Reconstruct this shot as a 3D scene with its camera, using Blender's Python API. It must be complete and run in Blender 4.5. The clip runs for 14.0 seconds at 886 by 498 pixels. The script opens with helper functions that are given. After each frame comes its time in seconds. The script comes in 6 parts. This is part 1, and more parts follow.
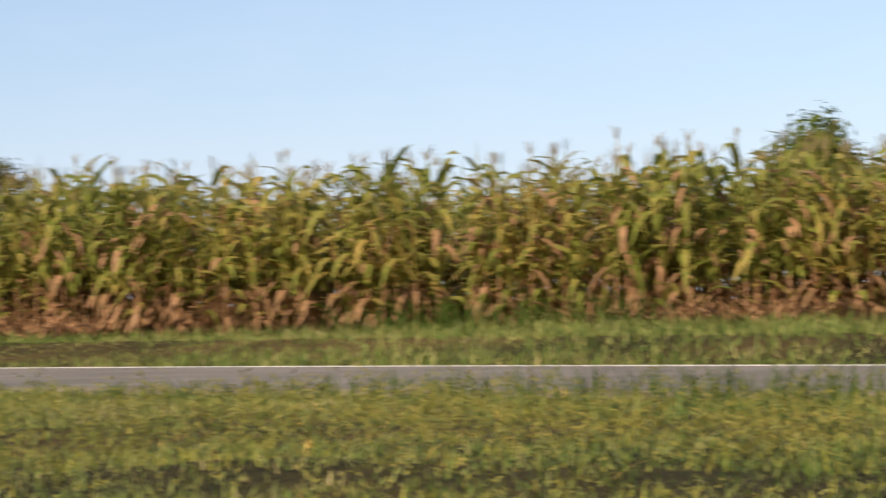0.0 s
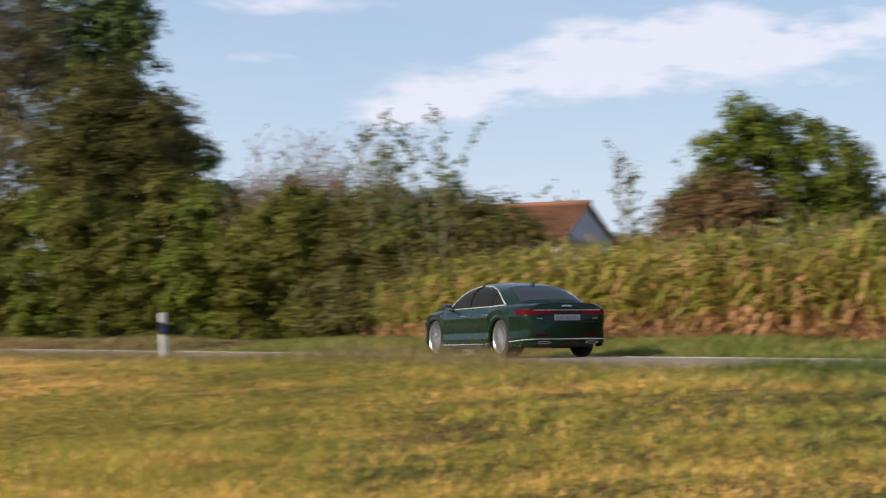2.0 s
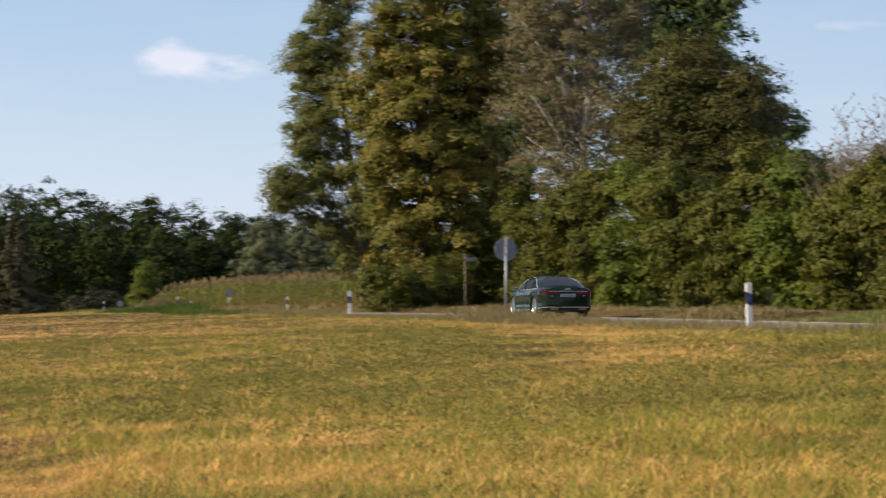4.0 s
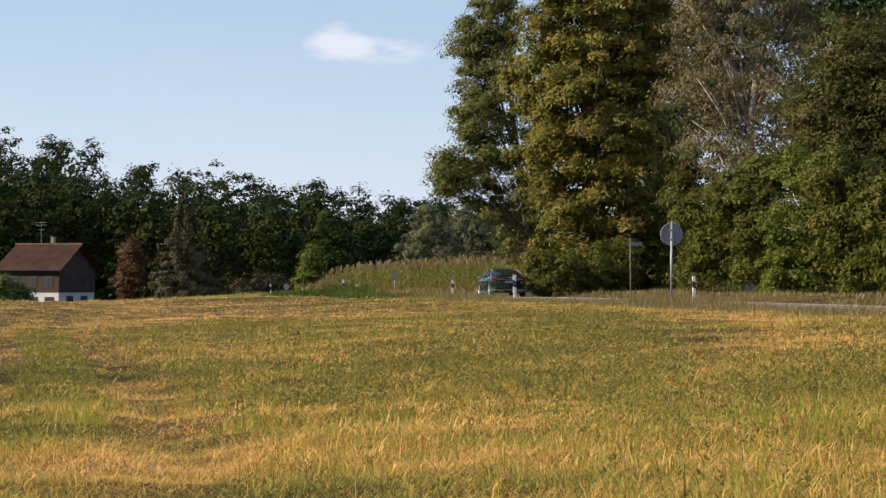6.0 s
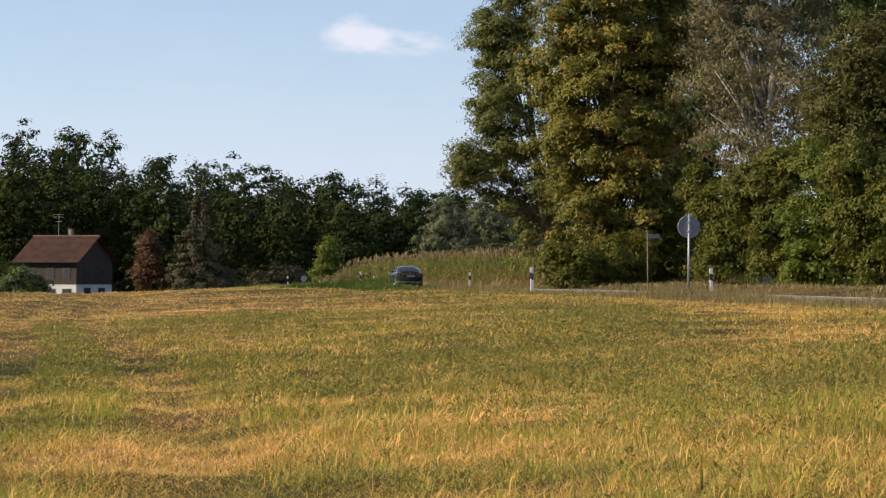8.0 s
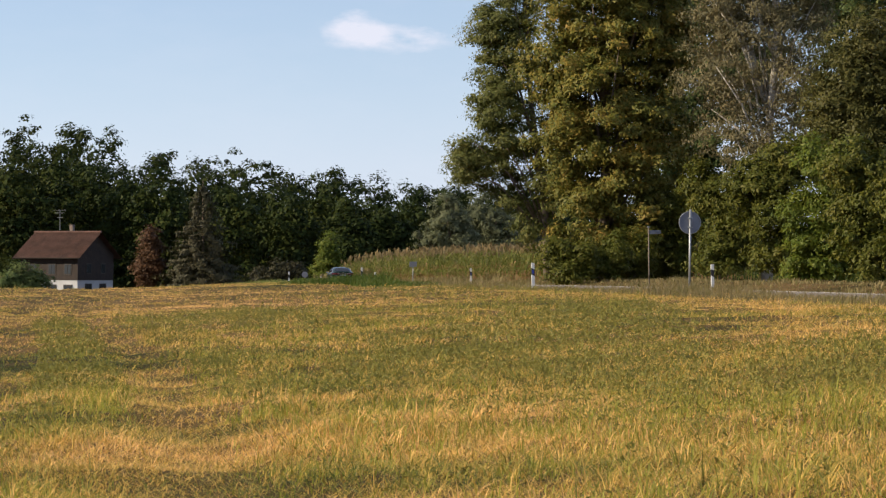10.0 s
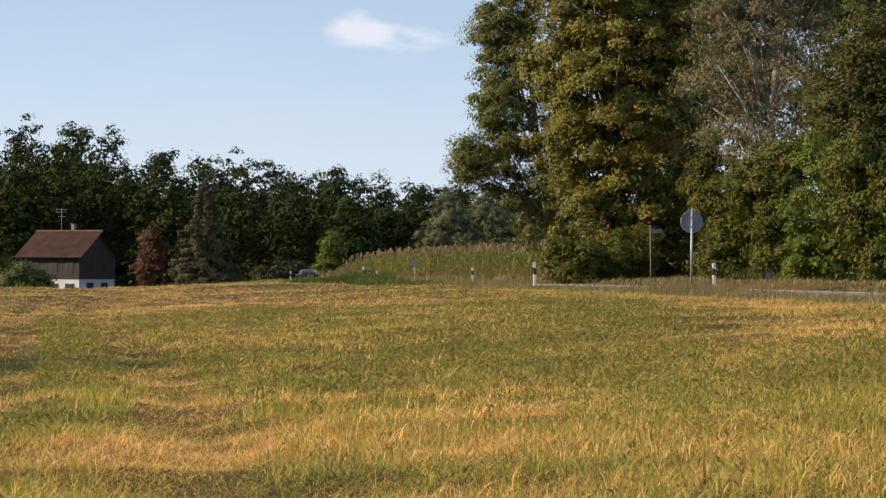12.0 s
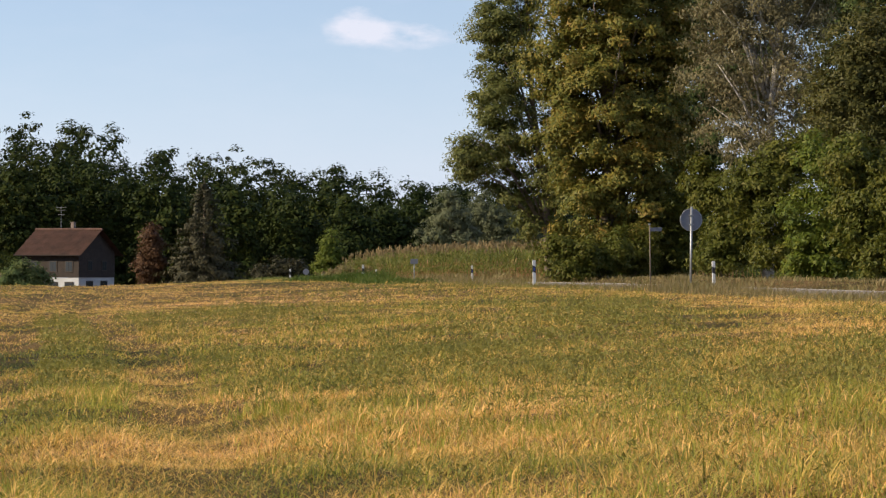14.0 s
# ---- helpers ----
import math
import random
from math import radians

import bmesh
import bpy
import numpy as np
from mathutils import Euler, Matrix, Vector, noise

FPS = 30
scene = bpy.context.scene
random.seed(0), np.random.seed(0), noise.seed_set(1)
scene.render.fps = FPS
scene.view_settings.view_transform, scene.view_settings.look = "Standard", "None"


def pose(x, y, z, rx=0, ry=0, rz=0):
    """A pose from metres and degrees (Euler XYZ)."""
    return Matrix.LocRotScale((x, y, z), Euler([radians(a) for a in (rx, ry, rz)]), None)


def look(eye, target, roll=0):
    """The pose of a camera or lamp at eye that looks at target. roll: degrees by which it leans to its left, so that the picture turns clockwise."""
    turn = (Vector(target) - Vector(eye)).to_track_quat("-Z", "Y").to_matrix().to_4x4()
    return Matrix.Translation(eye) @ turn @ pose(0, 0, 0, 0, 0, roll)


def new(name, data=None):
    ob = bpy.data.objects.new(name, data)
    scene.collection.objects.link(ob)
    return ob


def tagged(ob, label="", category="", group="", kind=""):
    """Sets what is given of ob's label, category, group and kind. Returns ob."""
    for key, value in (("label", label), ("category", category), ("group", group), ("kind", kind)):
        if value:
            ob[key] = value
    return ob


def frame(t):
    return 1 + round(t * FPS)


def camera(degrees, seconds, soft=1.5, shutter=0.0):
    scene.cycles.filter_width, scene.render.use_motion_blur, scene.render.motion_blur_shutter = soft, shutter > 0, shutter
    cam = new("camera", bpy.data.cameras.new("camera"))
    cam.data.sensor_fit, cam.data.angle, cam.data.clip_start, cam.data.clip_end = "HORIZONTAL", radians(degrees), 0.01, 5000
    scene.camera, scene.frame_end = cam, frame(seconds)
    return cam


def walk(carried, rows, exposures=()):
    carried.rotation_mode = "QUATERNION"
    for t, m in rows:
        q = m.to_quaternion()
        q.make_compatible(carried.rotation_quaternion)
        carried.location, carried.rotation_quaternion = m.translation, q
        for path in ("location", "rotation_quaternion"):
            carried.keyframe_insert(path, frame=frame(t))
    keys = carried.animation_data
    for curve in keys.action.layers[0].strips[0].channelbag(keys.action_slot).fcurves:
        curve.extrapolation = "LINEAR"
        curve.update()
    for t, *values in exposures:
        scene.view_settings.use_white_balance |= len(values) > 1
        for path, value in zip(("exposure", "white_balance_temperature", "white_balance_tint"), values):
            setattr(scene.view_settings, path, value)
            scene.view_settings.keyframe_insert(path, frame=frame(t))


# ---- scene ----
EYE = (0.0, 0.0, 0.57)
PATH = [  # seconds, turn to the right, tilt up, lean
    (0.0, 51.29, 1.34, -1.07), (0.1, 50.13, 1.39, -0.95), (0.2, 48.25, 1.45, -0.88), (0.3, 46.78, 1.5, -0.87),
    (0.4, 44.69, 1.54, -0.87), (0.5, 43.17, 1.59, -0.88), (0.6, 40.51, 1.64, -0.9), (0.7, 38.7, 1.7, -0.91),
    (0.8, 35.83, 1.74, -0.93), (0.9, 34.0, 1.77, -0.95), (1.0, 31.41, 1.8, -0.95), (1.1, 29.62, 1.82, -0.92),
    (1.2, 27.89, 1.84, -0.89), (1.3, 26.2, 1.86, -0.86), (1.4, 24.61, 1.86, -0.81), (1.5, 23.13, 1.84, -0.77),
    (1.6, 21.41, 1.82, -0.72), (1.7, 20.07, 1.79, -0.67), (1.8, 18.84, 1.76, -0.63), (1.9, 17.67, 1.73, -0.59),
    (2.0, 16.58, 1.7, -0.55), (2.1, 15.56, 1.67, -0.51), (2.2, 14.6, 1.63, -0.47), (2.3, 13.68, 1.61, -0.44),
    (2.4, 12.81, 1.58, -0.41), (2.5, 12.14, 1.55, -0.38), (2.6, 11.23, 1.52, -0.35), (2.7, 10.5, 1.48, -0.32),
    (2.8, 9.81, 1.44, -0.29), (2.9, 9.18, 1.4, -0.26), (3.0, 8.59, 1.36, -0.24), (3.1, 8.09, 1.33, -0.22),
    (3.2, 7.51, 1.31, -0.21), (3.3, 6.94, 1.29, -0.19), (3.4, 6.38, 1.27, -0.18), (3.5, 6.0, 1.24, -0.16),
    (3.6, 5.61, 1.2, -0.13), (3.7, 5.23, 1.16, -0.11), (3.8, 4.84, 1.11, -0.08), (3.9, 4.45, 1.08, -0.05),
    (4.0, 3.98, 1.11, -0.02), (4.1, 3.57, 1.11, 0.01), (4.2, 3.16, 1.1, 0.03), (4.6, 1.86, 1.02, 0.06),
    (5.0, 1.14, 0.95, 0.13), (5.5, 0.66, 0.85, 0.2), (6.0, 0.42, 0.76, 0.28), (6.3, 0.22, 0.7, 0.33),
    (6.5, 0.18, 0.68, 0.33), (7.0, 0.09, 0.64, 0.33), (7.5, 0.07, 0.61, 0.33), (8.0, 0.05, 0.59, 0.33),
    (9.2, 0.03, 0.54, 0.33), (10.5, 0.01, 0.49, 0.33), (11.0, -0.01, 0.49, 0.33), (11.5, -0.01, 0.48, 0.33),
    (12.0, -0.01, 0.48, 0.33), (12.5, 0.0, 0.46, 0.33), (13.0, 0.01, 0.46, 0.33), (13.5, -0.01, 0.45, 0.33),
    (14.0, 0.0, 0.44, 0.33),
]
cam = camera(18.94, 14.0, soft=1.3, shutter=0.5)
walk(cam, [(t, Matrix.Translation(EYE) @ pose(0, 0, 0, 90 + tilt, 0, -turn) @ pose(0, 0, 0, 0, 0, lean))
           for t, turn, tilt, lean in PATH])

# ---- sky and sun: low warm afternoon light across the picture from the left ----
SUN_AZ, SUN_EL = -102.0, 28.0


def toward(az, el):
    a, e = radians(az), radians(el)
    return Vector((math.sin(a) * math.cos(e), math.cos(a) * math.cos(e), math.sin(e)))


sun_data = bpy.data.lights.new("sun", "SUN")
sun_data.energy, sun_data.angle, sun_data.color = 4.2, radians(0.5), (1.0, 0.84, 0.62)
sun = new("sun", sun_data)
sun.matrix_world = look((0, 0, 60), Vector((0, 0, 60)) - toward(SUN_AZ, SUN_EL))
scene.view_settings.exposure = 0.75


class Nodes:
    """A small helper for node trees."""

    def __init__(self, tree):
        self.tree = tree
        tree.nodes.clear()

    def add(self, kind, ins=None, operation=None):
        n = self.tree.nodes.new(kind)
        if operation:
            n.operation = operation
        for k, v in (ins or {}).items():
            if isinstance(v, bpy.types.NodeSocket):
                self.tree.links.new(v, n.inputs[k])
            else:
                n.inputs[k].default_value = v
        return n

    def math(self, op, a, b=0.0, clamp=False):
        n = self.add("ShaderNodeMath", {0: a, 1: b}, op)
        n.use_clamp = clamp
        return n.outputs[0]

    def noise(self, vec, scale, detail=4.0, rough=0.55):
        return self.add("ShaderNodeTexNoise", {"Vector": vec, "Scale": scale, "Detail": detail, "Roughness": rough}).outputs["Fac"]

    def ramp(self, fac, stops):
        n = self.add("ShaderNodeValToRGB", {0: fac})
        el = n.color_ramp.elements
        while len(el) < len(stops):
            el.new(0.5)
        for e, (p, c) in zip(el, stops):
            e.position, e.color = p, (*c, 1.0) if len(c) == 3 else c
        return n.outputs[0]

    def mix(self, fac, a, b, blend="MIX"):
        n = self.add("ShaderNodeMix")
        n.data_type, n.blend_type = "RGBA", blend
        for i, v in ((0, fac), (6, a), (7, b)):
            if isinstance(v, bpy.types.NodeSocket):
                self.tree.links.new(v, n.inputs[i])
            else:
                n.inputs[i].default_value = v if i == 0 else (*v, 1.0)
        return n.outputs[2]


def build_world():
    world = bpy.data.worlds.new("sky")
    world.use_nodes = True
    g = Nodes(world.node_tree)
    sky = g.add("ShaderNodeTexSky")
    sky.sky_type, sky.sun_disc = "NISHITA", False
    sky.sun_elevation, sky.sun_rotation = radians(SUN_EL), radians(-SUN_AZ)
    sky.altitude, sky.air_density, sky.dust_density, sky.ozone_density = 500.0, 1.0, 0.3, 3.5
    vec = g.add("ShaderNodeTexCoord").outputs["Generated"]
    sep = g.add("ShaderNodeSeparateXYZ", {0: vec})
    x, y, z = sep.outputs
    az = g.math("MULTIPLY", g.math("ARCTAN2", x, y), 57.2958)
    el = g.math("MULTIPLY", g.math("ARCSINE", z), 57.2958)
    flat = g.add("ShaderNodeCombineXYZ", {0: az, 1: g.math("MULTIPLY", el, 2.6), 2: 0.0}).outputs[0]
    soft = g.noise(flat, 0.3, 8.0, 0.62)
    fine = g.noise(flat, 0.9, 6.0, 0.6)
    total = None
    # long banks of cloud: azimuth, elevation, half width, half height, tilt, weight
    for ca, ce, wa, we, tilt, k in ((-1.1, 5.05, 1.7, 0.40, -0.03, 0.95), (-2.0, 5.4, 0.5, 0.45, 0.0, 0.6), (16.4, 4.75, 1.9, 0.5, 0.10, 1.1), (20.8, 5.6, 4.8, 0.72, 0.09, 1.5),
                                    (19.8, 6.2, 0.9, 0.45, 0.0, 0.7), (22.0, 6.5, 1.6, 0.5, 0.0, 0.8), (29.0, 6.35, 6.0, 0.6, 0.02, 1.05), (13.0, 6.95, 3.0, 0.28, 0.0, 0.75),
                                    (12.5, 5.85, 3.2, 0.22, 0.02, 0.5), (28.0, 5.2, 5.0, 0.22, 0.02, 0.5), (35.0, 9.5, 16.0, 1.2, 0.03, 0.7),
                                    (-25.0, 8.0, 20.0, 1.5, 0.0, 0.8), (-140.0, 14.0, 40.0, 4.0, 0.0, 0.8), (120.0, 12.0, 30.0, 3.0, 0.0, 0.7)):
        da = g.math("DIVIDE", g.math("SUBTRACT", az, ca), wa)
        lift = g.math("MULTIPLY", g.math("SUBTRACT", az, ca), tilt)
        de = g.math("DIVIDE", g.math("SUBTRACT", g.math("SUBTRACT", el, ce), lift), we)
        r2 = g.math("ADD", g.math("MULTIPLY", da, da), g.math("MULTIPLY", de, de))
        blob = g.math("MULTIPLY", g.math("EXPONENT", g.math("MULTIPLY", r2, -1.0)), k)
        total = blob if total is None else g.math("ADD", total, blob)
    shape = g.math("ADD", g.math("SUBTRACT", g.math("MULTIPLY", soft, 2.8), 1.5), g.math("MULTIPLY", fine, 2.0))
    dens = g.math("SUBTRACT", g.math("MULTIPLY", total, shape), 0.42)
    dens = g.math("MULTIPLY", dens, 1.5, clamp=True)
    veil = g.math("MULTIPLY", g.math("SUBTRACT", soft, 0.45), 0.35, clamp=True)
    dens = g.math("MAXIMUM", dens, veil)
    low = g.math("EXPONENT", g.math("MULTIPLY", g.math("MULTIPLY", el, el), -0.07))
    hazed = g.mix(0.22, sky.outputs[0], (9.2, 10.2, 14.0))
    hazed = g.mix(g.math("MULTIPLY", low, 0.45), hazed, (7.5, 8.05, 10.6))
    col = g.mix(g.math("MULTIPLY", dens, 0.72), hazed, (8.6, 8.4, 9.3))
    bg = g.add("ShaderNodeBackground", {"Color": col, "Strength": 0.064})
    g.tree.links.new(bg.outputs[0], g.add("ShaderNodeOutputWorld").inputs[0])
    scene.world = world


build_world()


# ---- materials ----
def material(name):
    m = bpy.data.materials.new(name)
    m.use_nodes = True
    return m, Nodes(m.node_tree)


def finish(g, shader):
    g.tree.links.new(shader, g.add("ShaderNodeOutputMaterial").inputs[0])


def surface(name, colour, rough=0.6, metal=0.0, vary=0.12, scale=6.0, bump=0.0, bump_scale=40.0, coat=0.0, fine=60.0):
    """A painted, moulded or metal surface with two scales of variation."""
    m, g = material(name)
    pos = g.add("ShaderNodeTexCoord").outputs["Object"]
    a, b = g.noise(pos, scale), g.noise(pos, fine, 3.0)
    k = g.math("ADD", g.math("MULTIPLY", a, 0.7), g.math("MULTIPLY", b, 0.3))
    dark, light = [max(0, c * (1 - vary * 1.6)) for c in colour], [min(1, c * (1 + vary * 1.6)) for c in colour]
    col = g.ramp(k, [(0.3, dark), (0.7, light)])
    ins = {"Base Color": col, "Roughness": rough, "Metallic": metal, "Coat Weight": coat, "Coat Roughness": 0.05}
    if bump:
        h = g.noise(pos, bump_scale, 4.0)
        ins["Normal"] = g.add("ShaderNodeBump", {"Height": h, "Strength": bump, "Distance": 0.02}).outputs[0]
    finish(g, g.add("ShaderNodeBsdfPrincipled", ins).outputs[0])
    return m


def leafy(name, stops, shine=0.35, rough=0.55, patch_scale=0.25, gloss=0.18):
    """Thin leaves: each leaf its own tint, clumps drifting slowly between tints, light shining through."""
    m, g = material(name)
    geo = g.add("ShaderNodeNewGeometry")
    drift = g.noise(geo.outputs["Position"], patch_scale, 3.0)
    k = g.math("ADD", g.math("MULTIPLY", geo.outputs["Random Per Island"], 0.40), g.math("MULTIPLY", drift, 0.75))
    k = g.math("SUBTRACT", k, 0.08)
    col = g.ramp(k, stops)
    body = g.add("ShaderNodeBsdfPrincipled", {"Base Color": col, "Roughness": rough, "Specular IOR Level": gloss}).outputs[0]
    glow = g.add("ShaderNodeBsdfTranslucent", {"Color": col}).outputs[0]
    finish(g, g.add("ShaderNodeMixShader", {0: shine, 1: body, 2: glow}).outputs[0])
    return m


def field_colour(g, jitter=None):
    """Patches of straw and green over the fallow field, shared by the soil and by what grows on it."""
    pos = g.add("ShaderNodeNewGeometry").outputs["Position"]
    flat = g.add("ShaderNodeVectorMath", {0: pos, 1: (1, 1, 0)}, operation="MULTIPLY").outputs[0]
    big = g.noise(flat, 0.085, 4.0, 0.55)
    mid = g.noise(flat, 0.42, 4.0, 0.6)
    k = g.math("ADD", g.math("MULTIPLY", g.math("SUBTRACT", big, 0.5), 1.5), g.math("MULTIPLY", g.math("SUBTRACT", mid, 0.5), 1.1))
    sep = g.add("ShaderNodeSeparateXYZ", {0: pos})
    # worn straw and fresh green places: x, y, reach across, reach along, how much drier
    for px, py, rx, ry, dry in ((5.9, 52.0, 1.4, 9.0, 0.24), (3.4, 55.0, 2.6, 14.0, -0.12), (-5.4, 37.6, 1.7, 9.0, -0.18), (-3.0, 19.8, 0.9, 1.7, -0.24), (-1.8, 15.6, 1.6, 2.2, 0.12), (-8.0, 95.0, 4.0, 22.0, 0.2), (0.6, 33.0, 2.0, 6.0, -0.10), (7.0, 14.6, 3.2, 4.0, -0.24)):
        dx = g.math("DIVIDE", g.math("SUBTRACT", sep.outputs[0], px), rx)
        dy = g.math("DIVIDE", g.math("SUBTRACT", sep.outputs[1], py), ry)
        r2 = g.math("ADD", g.math("MULTIPLY", dx, dx), g.math("MULTIPLY", dy, dy))
        k = g.math("ADD", k, g.math("MULTIPLY", g.math("EXPONENT", g.math("MULTIPLY", r2, -1.0)), dry))
    greener = g.math("MULTIPLY", g.math("SUBTRACT", sep.outputs[0], g.math("MULTIPLY", sep.outputs[1], 0.42)), 0.07)
    k = g.math("SUBTRACT", g.math("ADD", k, 0.63), g.math("MINIMUM", g.math("MAXIMUM", greener, 0.0), 0.20))
    if jitter is not None:
        k = g.math("ADD", k, g.math("MULTIPLY", g.math("SUBTRACT", jitter, 0.5), 0.5))
    return flat, k


def build_field_materials():
    m, g = material("field_soil")
    flat, k = field_colour(g)
    soil = g.ramp(k, [(0.25, (0.05, 0.05, 0.02)), (0.45, (0.115, 0.092, 0.036)), (0.62, (0.20, 0.14, 0.058)), (0.85, (0.27, 0.18, 0.08))])
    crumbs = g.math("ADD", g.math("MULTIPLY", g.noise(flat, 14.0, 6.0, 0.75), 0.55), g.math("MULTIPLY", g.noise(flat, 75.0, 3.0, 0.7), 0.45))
    # the dark stops put shade between crumbs and straw into the soil colour
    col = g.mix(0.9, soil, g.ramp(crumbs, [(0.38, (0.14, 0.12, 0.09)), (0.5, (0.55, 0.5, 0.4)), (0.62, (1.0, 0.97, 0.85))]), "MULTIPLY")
    nrm = g.add("ShaderNodeBump", {"Height": crumbs, "Strength": 0.8, "Distance": 0.06}).outputs[0]
    finish(g, g.add("ShaderNodeBsdfPrincipled", {"Base Color": col, "Roughness": 0.95, "Normal": nrm, "Specular IOR Level": 0.1}).outputs[0])
    blades, g = material("field_blades")
    geo = g.add("ShaderNodeNewGeometry")
    flat, k = field_colour(g, geo.outputs["Random Per Island"])
    col = g.ramp(k, [(0.22, (0.065, 0.095, 0.024)), (0.40, (0.155, 0.18, 0.045)), (0.52, (0.29, 0.24, 0.055)), (0.64, (0.52, 0.365, 0.105)), (0.80, (0.64, 0.43, 0.15)), (0.95, (0.70, 0.445, 0.20))])
    speck = g.noise(geo.outputs["Position"], 14.0, 3.0, 0.7)
    col = g.mix(0.75, col, g.ramp(speck, [(0.32, (0.25, 0.22, 0.18)), (0.5, (0.85, 0.85, 0.8)), (0.68, (1.0, 1.0, 0.95))]), "MULTIPLY")
    col = g.mix(1.0, col, (1.46, 1.37, 1.18), "MULTIPLY")
    body = g.add("ShaderNodeBsdfPrincipled", {"Base Color": col, "Roughness": 0.6, "Specular IOR Level": 0.2}).outputs[0]
    glow = g.add("ShaderNodeBsdfTranslucent", {"Color": col}).outputs[0]
    finish(g, g.add("ShaderNodeMixShader", {0: 0.35, 1: body, 2: glow}).outputs[0])
    return m, blades


M_SOIL, M_BLADES = build_field_materials()
M_VERGE = leafy("verge_grass", [(0.2, (0.078, 0.121, 0.025)), (0.45, (0.157, 0.202, 0.044)), (0.65, (0.291, 0.274, 0.088)), (0.85, (0.448, 0.349, 0.163))], 0.35, patch_scale=0.5)
M_PARCHED = leafy("parched_grass", [(0.15, (0.11, 0.115, 0.035)), (0.45, (0.21, 0.175, 0.07)), (0.8, (0.34, 0.25, 0.12))], 0.35, patch_scale=0.4)
M_LUSH = leafy("lush_grass", [(0.2, (0.04, 0.075, 0.012)), (0.6, (0.085, 0.125, 0.020)), (0.9, (0.16, 0.165, 0.045))], 0.4)
M_WEED = leafy("weed_leaves", [(0.1, (0.113, 0.118, 0.026)), (0.5, (0.199, 0.186, 0.040)), (0.9, (0.331, 0.259, 0.058))], 0.3)
M_FRESH = leafy("fresh_blades", [(0.1, (0.163, 0.187, 0.023)), (0.5, (0.333, 0.317, 0.048)), (0.9, (0.457, 0.409, 0.095))], 0.4)
M_ASPHALT = surface("asphalt", (0.18, 0.15, 0.12), 0.95, vary=0.2, scale=0.8, bump=0.3, bump_scale=120, fine=90)
M_EARTH = surface("brown_earth", (0.11, 0.075, 0.05), 0.95, vary=0.35, scale=4, bump=0.6)
M_LINE = surface("road_paint", (0.55, 0.53, 0.49), 0.8, vary=0.2, scale=3)
M_WHITE = surface("white_plastic", (0.66, 0.66, 0.64), 0.5, vary=0.06)
M_BLACK = surface("black_plastic", (0.02, 0.02, 0.022), 0.5, vary=0.2)
M_BLUE = surface("blue_reflector", (0.02, 0.05, 0.30), 0.3, vary=0.1)
M_ZINC = surface("galvanised_steel", (0.28, 0.29, 0.30), 0.5, 0.6, 0.15, 12)
M_SIGN = surface("grey_sign_back", (0.15, 0.16, 0.19), 0.5, 0.2, 0.12, 4)
M_CORN = leafy("corn_leaves", [(0.12, (0.121, 0.152, 0.026)), (0.38, (0.228, 0.246, 0.048)), (0.6, (0.363, 0.316, 0.080)), (0.78, (0.512, 0.365, 0.106)), (0.95, (0.644, 0.339, 0.127))], 0.45, patch_scale=0.35)
M_CORN_RIPE = leafy("ripe_corn_leaves", [(0.12, (0.062, 0.090, 0.017)), (0.4, (0.131, 0.156, 0.030)), (0.65, (0.237, 0.225, 0.060)), (0.95, (0.425, 0.300, 0.108))], 0.3, patch_scale=0.5)
M_CORN_DRY = leafy("dry_corn_leaves", [(0.15, (0.192, 0.121, 0.056)), (0.5, (0.396, 0.226, 0.119)), (0.9, (0.540, 0.319, 0.188))], 0.35)
M_TASSEL = leafy("corn_tassels", [(0.15, (0.16, 0.13, 0.06)), (0.8, (0.33, 0.24, 0.12))], 0.3)
M_BARK = surface("bark", (0.13, 0.10, 0.075), 0.95, vary=0.4, scale=3, bump=0.9, bump_scale=14)
M_TWIG = surface("grey_twigs", (0.17, 0.14, 0.11), 0.9, vary=0.3, scale=3)
M_BIRCH = surface("birch_bark", (0.42, 0.39, 0.34), 0.85, vary=0.4, scale=5, bump=0.4)
L_LIME = leafy("lime_leaves", [(0.1, (0.048, 0.064, 0.014)), (0.4, (0.115, 0.123, 0.023)), (0.62, (0.216, 0.183, 0.035)), (0.8, (0.312, 0.195, 0.041)), (0.97, (0.446, 0.169, 0.035))], 0.3, patch_scale=0.5)
L_ASH = leafy("ash_leaves", [(0.1, (0.055, 0.072, 0.021)), (0.5, (0.117, 0.130, 0.033)), (0.9, (0.236, 0.202, 0.059))], 0.3, patch_scale=0.4)
L_BIRCH = leafy("birch_leaves", [(0.1, (0.095, 0.092, 0.049)), (0.5, (0.170, 0.150, 0.074)), (0.9, (0.279, 0.213, 0.099))], 0.3)
L_DARK = leafy("dark_leaves", [(0.1, (0.039, 0.066, 0.025)), (0.5, (0.086, 0.121, 0.041)), (0.9, (0.195, 0.200, 0.064))], 0.25, gloss=0.08)
L_HEDGE = leafy("hedge_leaves", [(0.1, (0.039, 0.052, 0.009)), (0.45, (0.085, 0.097, 0.013)), (0.75, (0.151, 0.139, 0.023)), (0.95, (0.230, 0.166, 0.038))], 0.35, patch_scale=0.4)
L_GREEN = leafy("green_leaves", [(0.1, (0.049, 0.074, 0.010)), (0.5, (0.099, 0.133, 0.016)), (0.9, (0.215, 0.214, 0.030))], 0.35)
L_OLIVE = leafy("olive_leaves", [(0.1, (0.043, 0.048, 0.013)), (0.5, (0.087, 0.087, 0.022)), (0.9, (0.153, 0.124, 0.036))], 0.35)
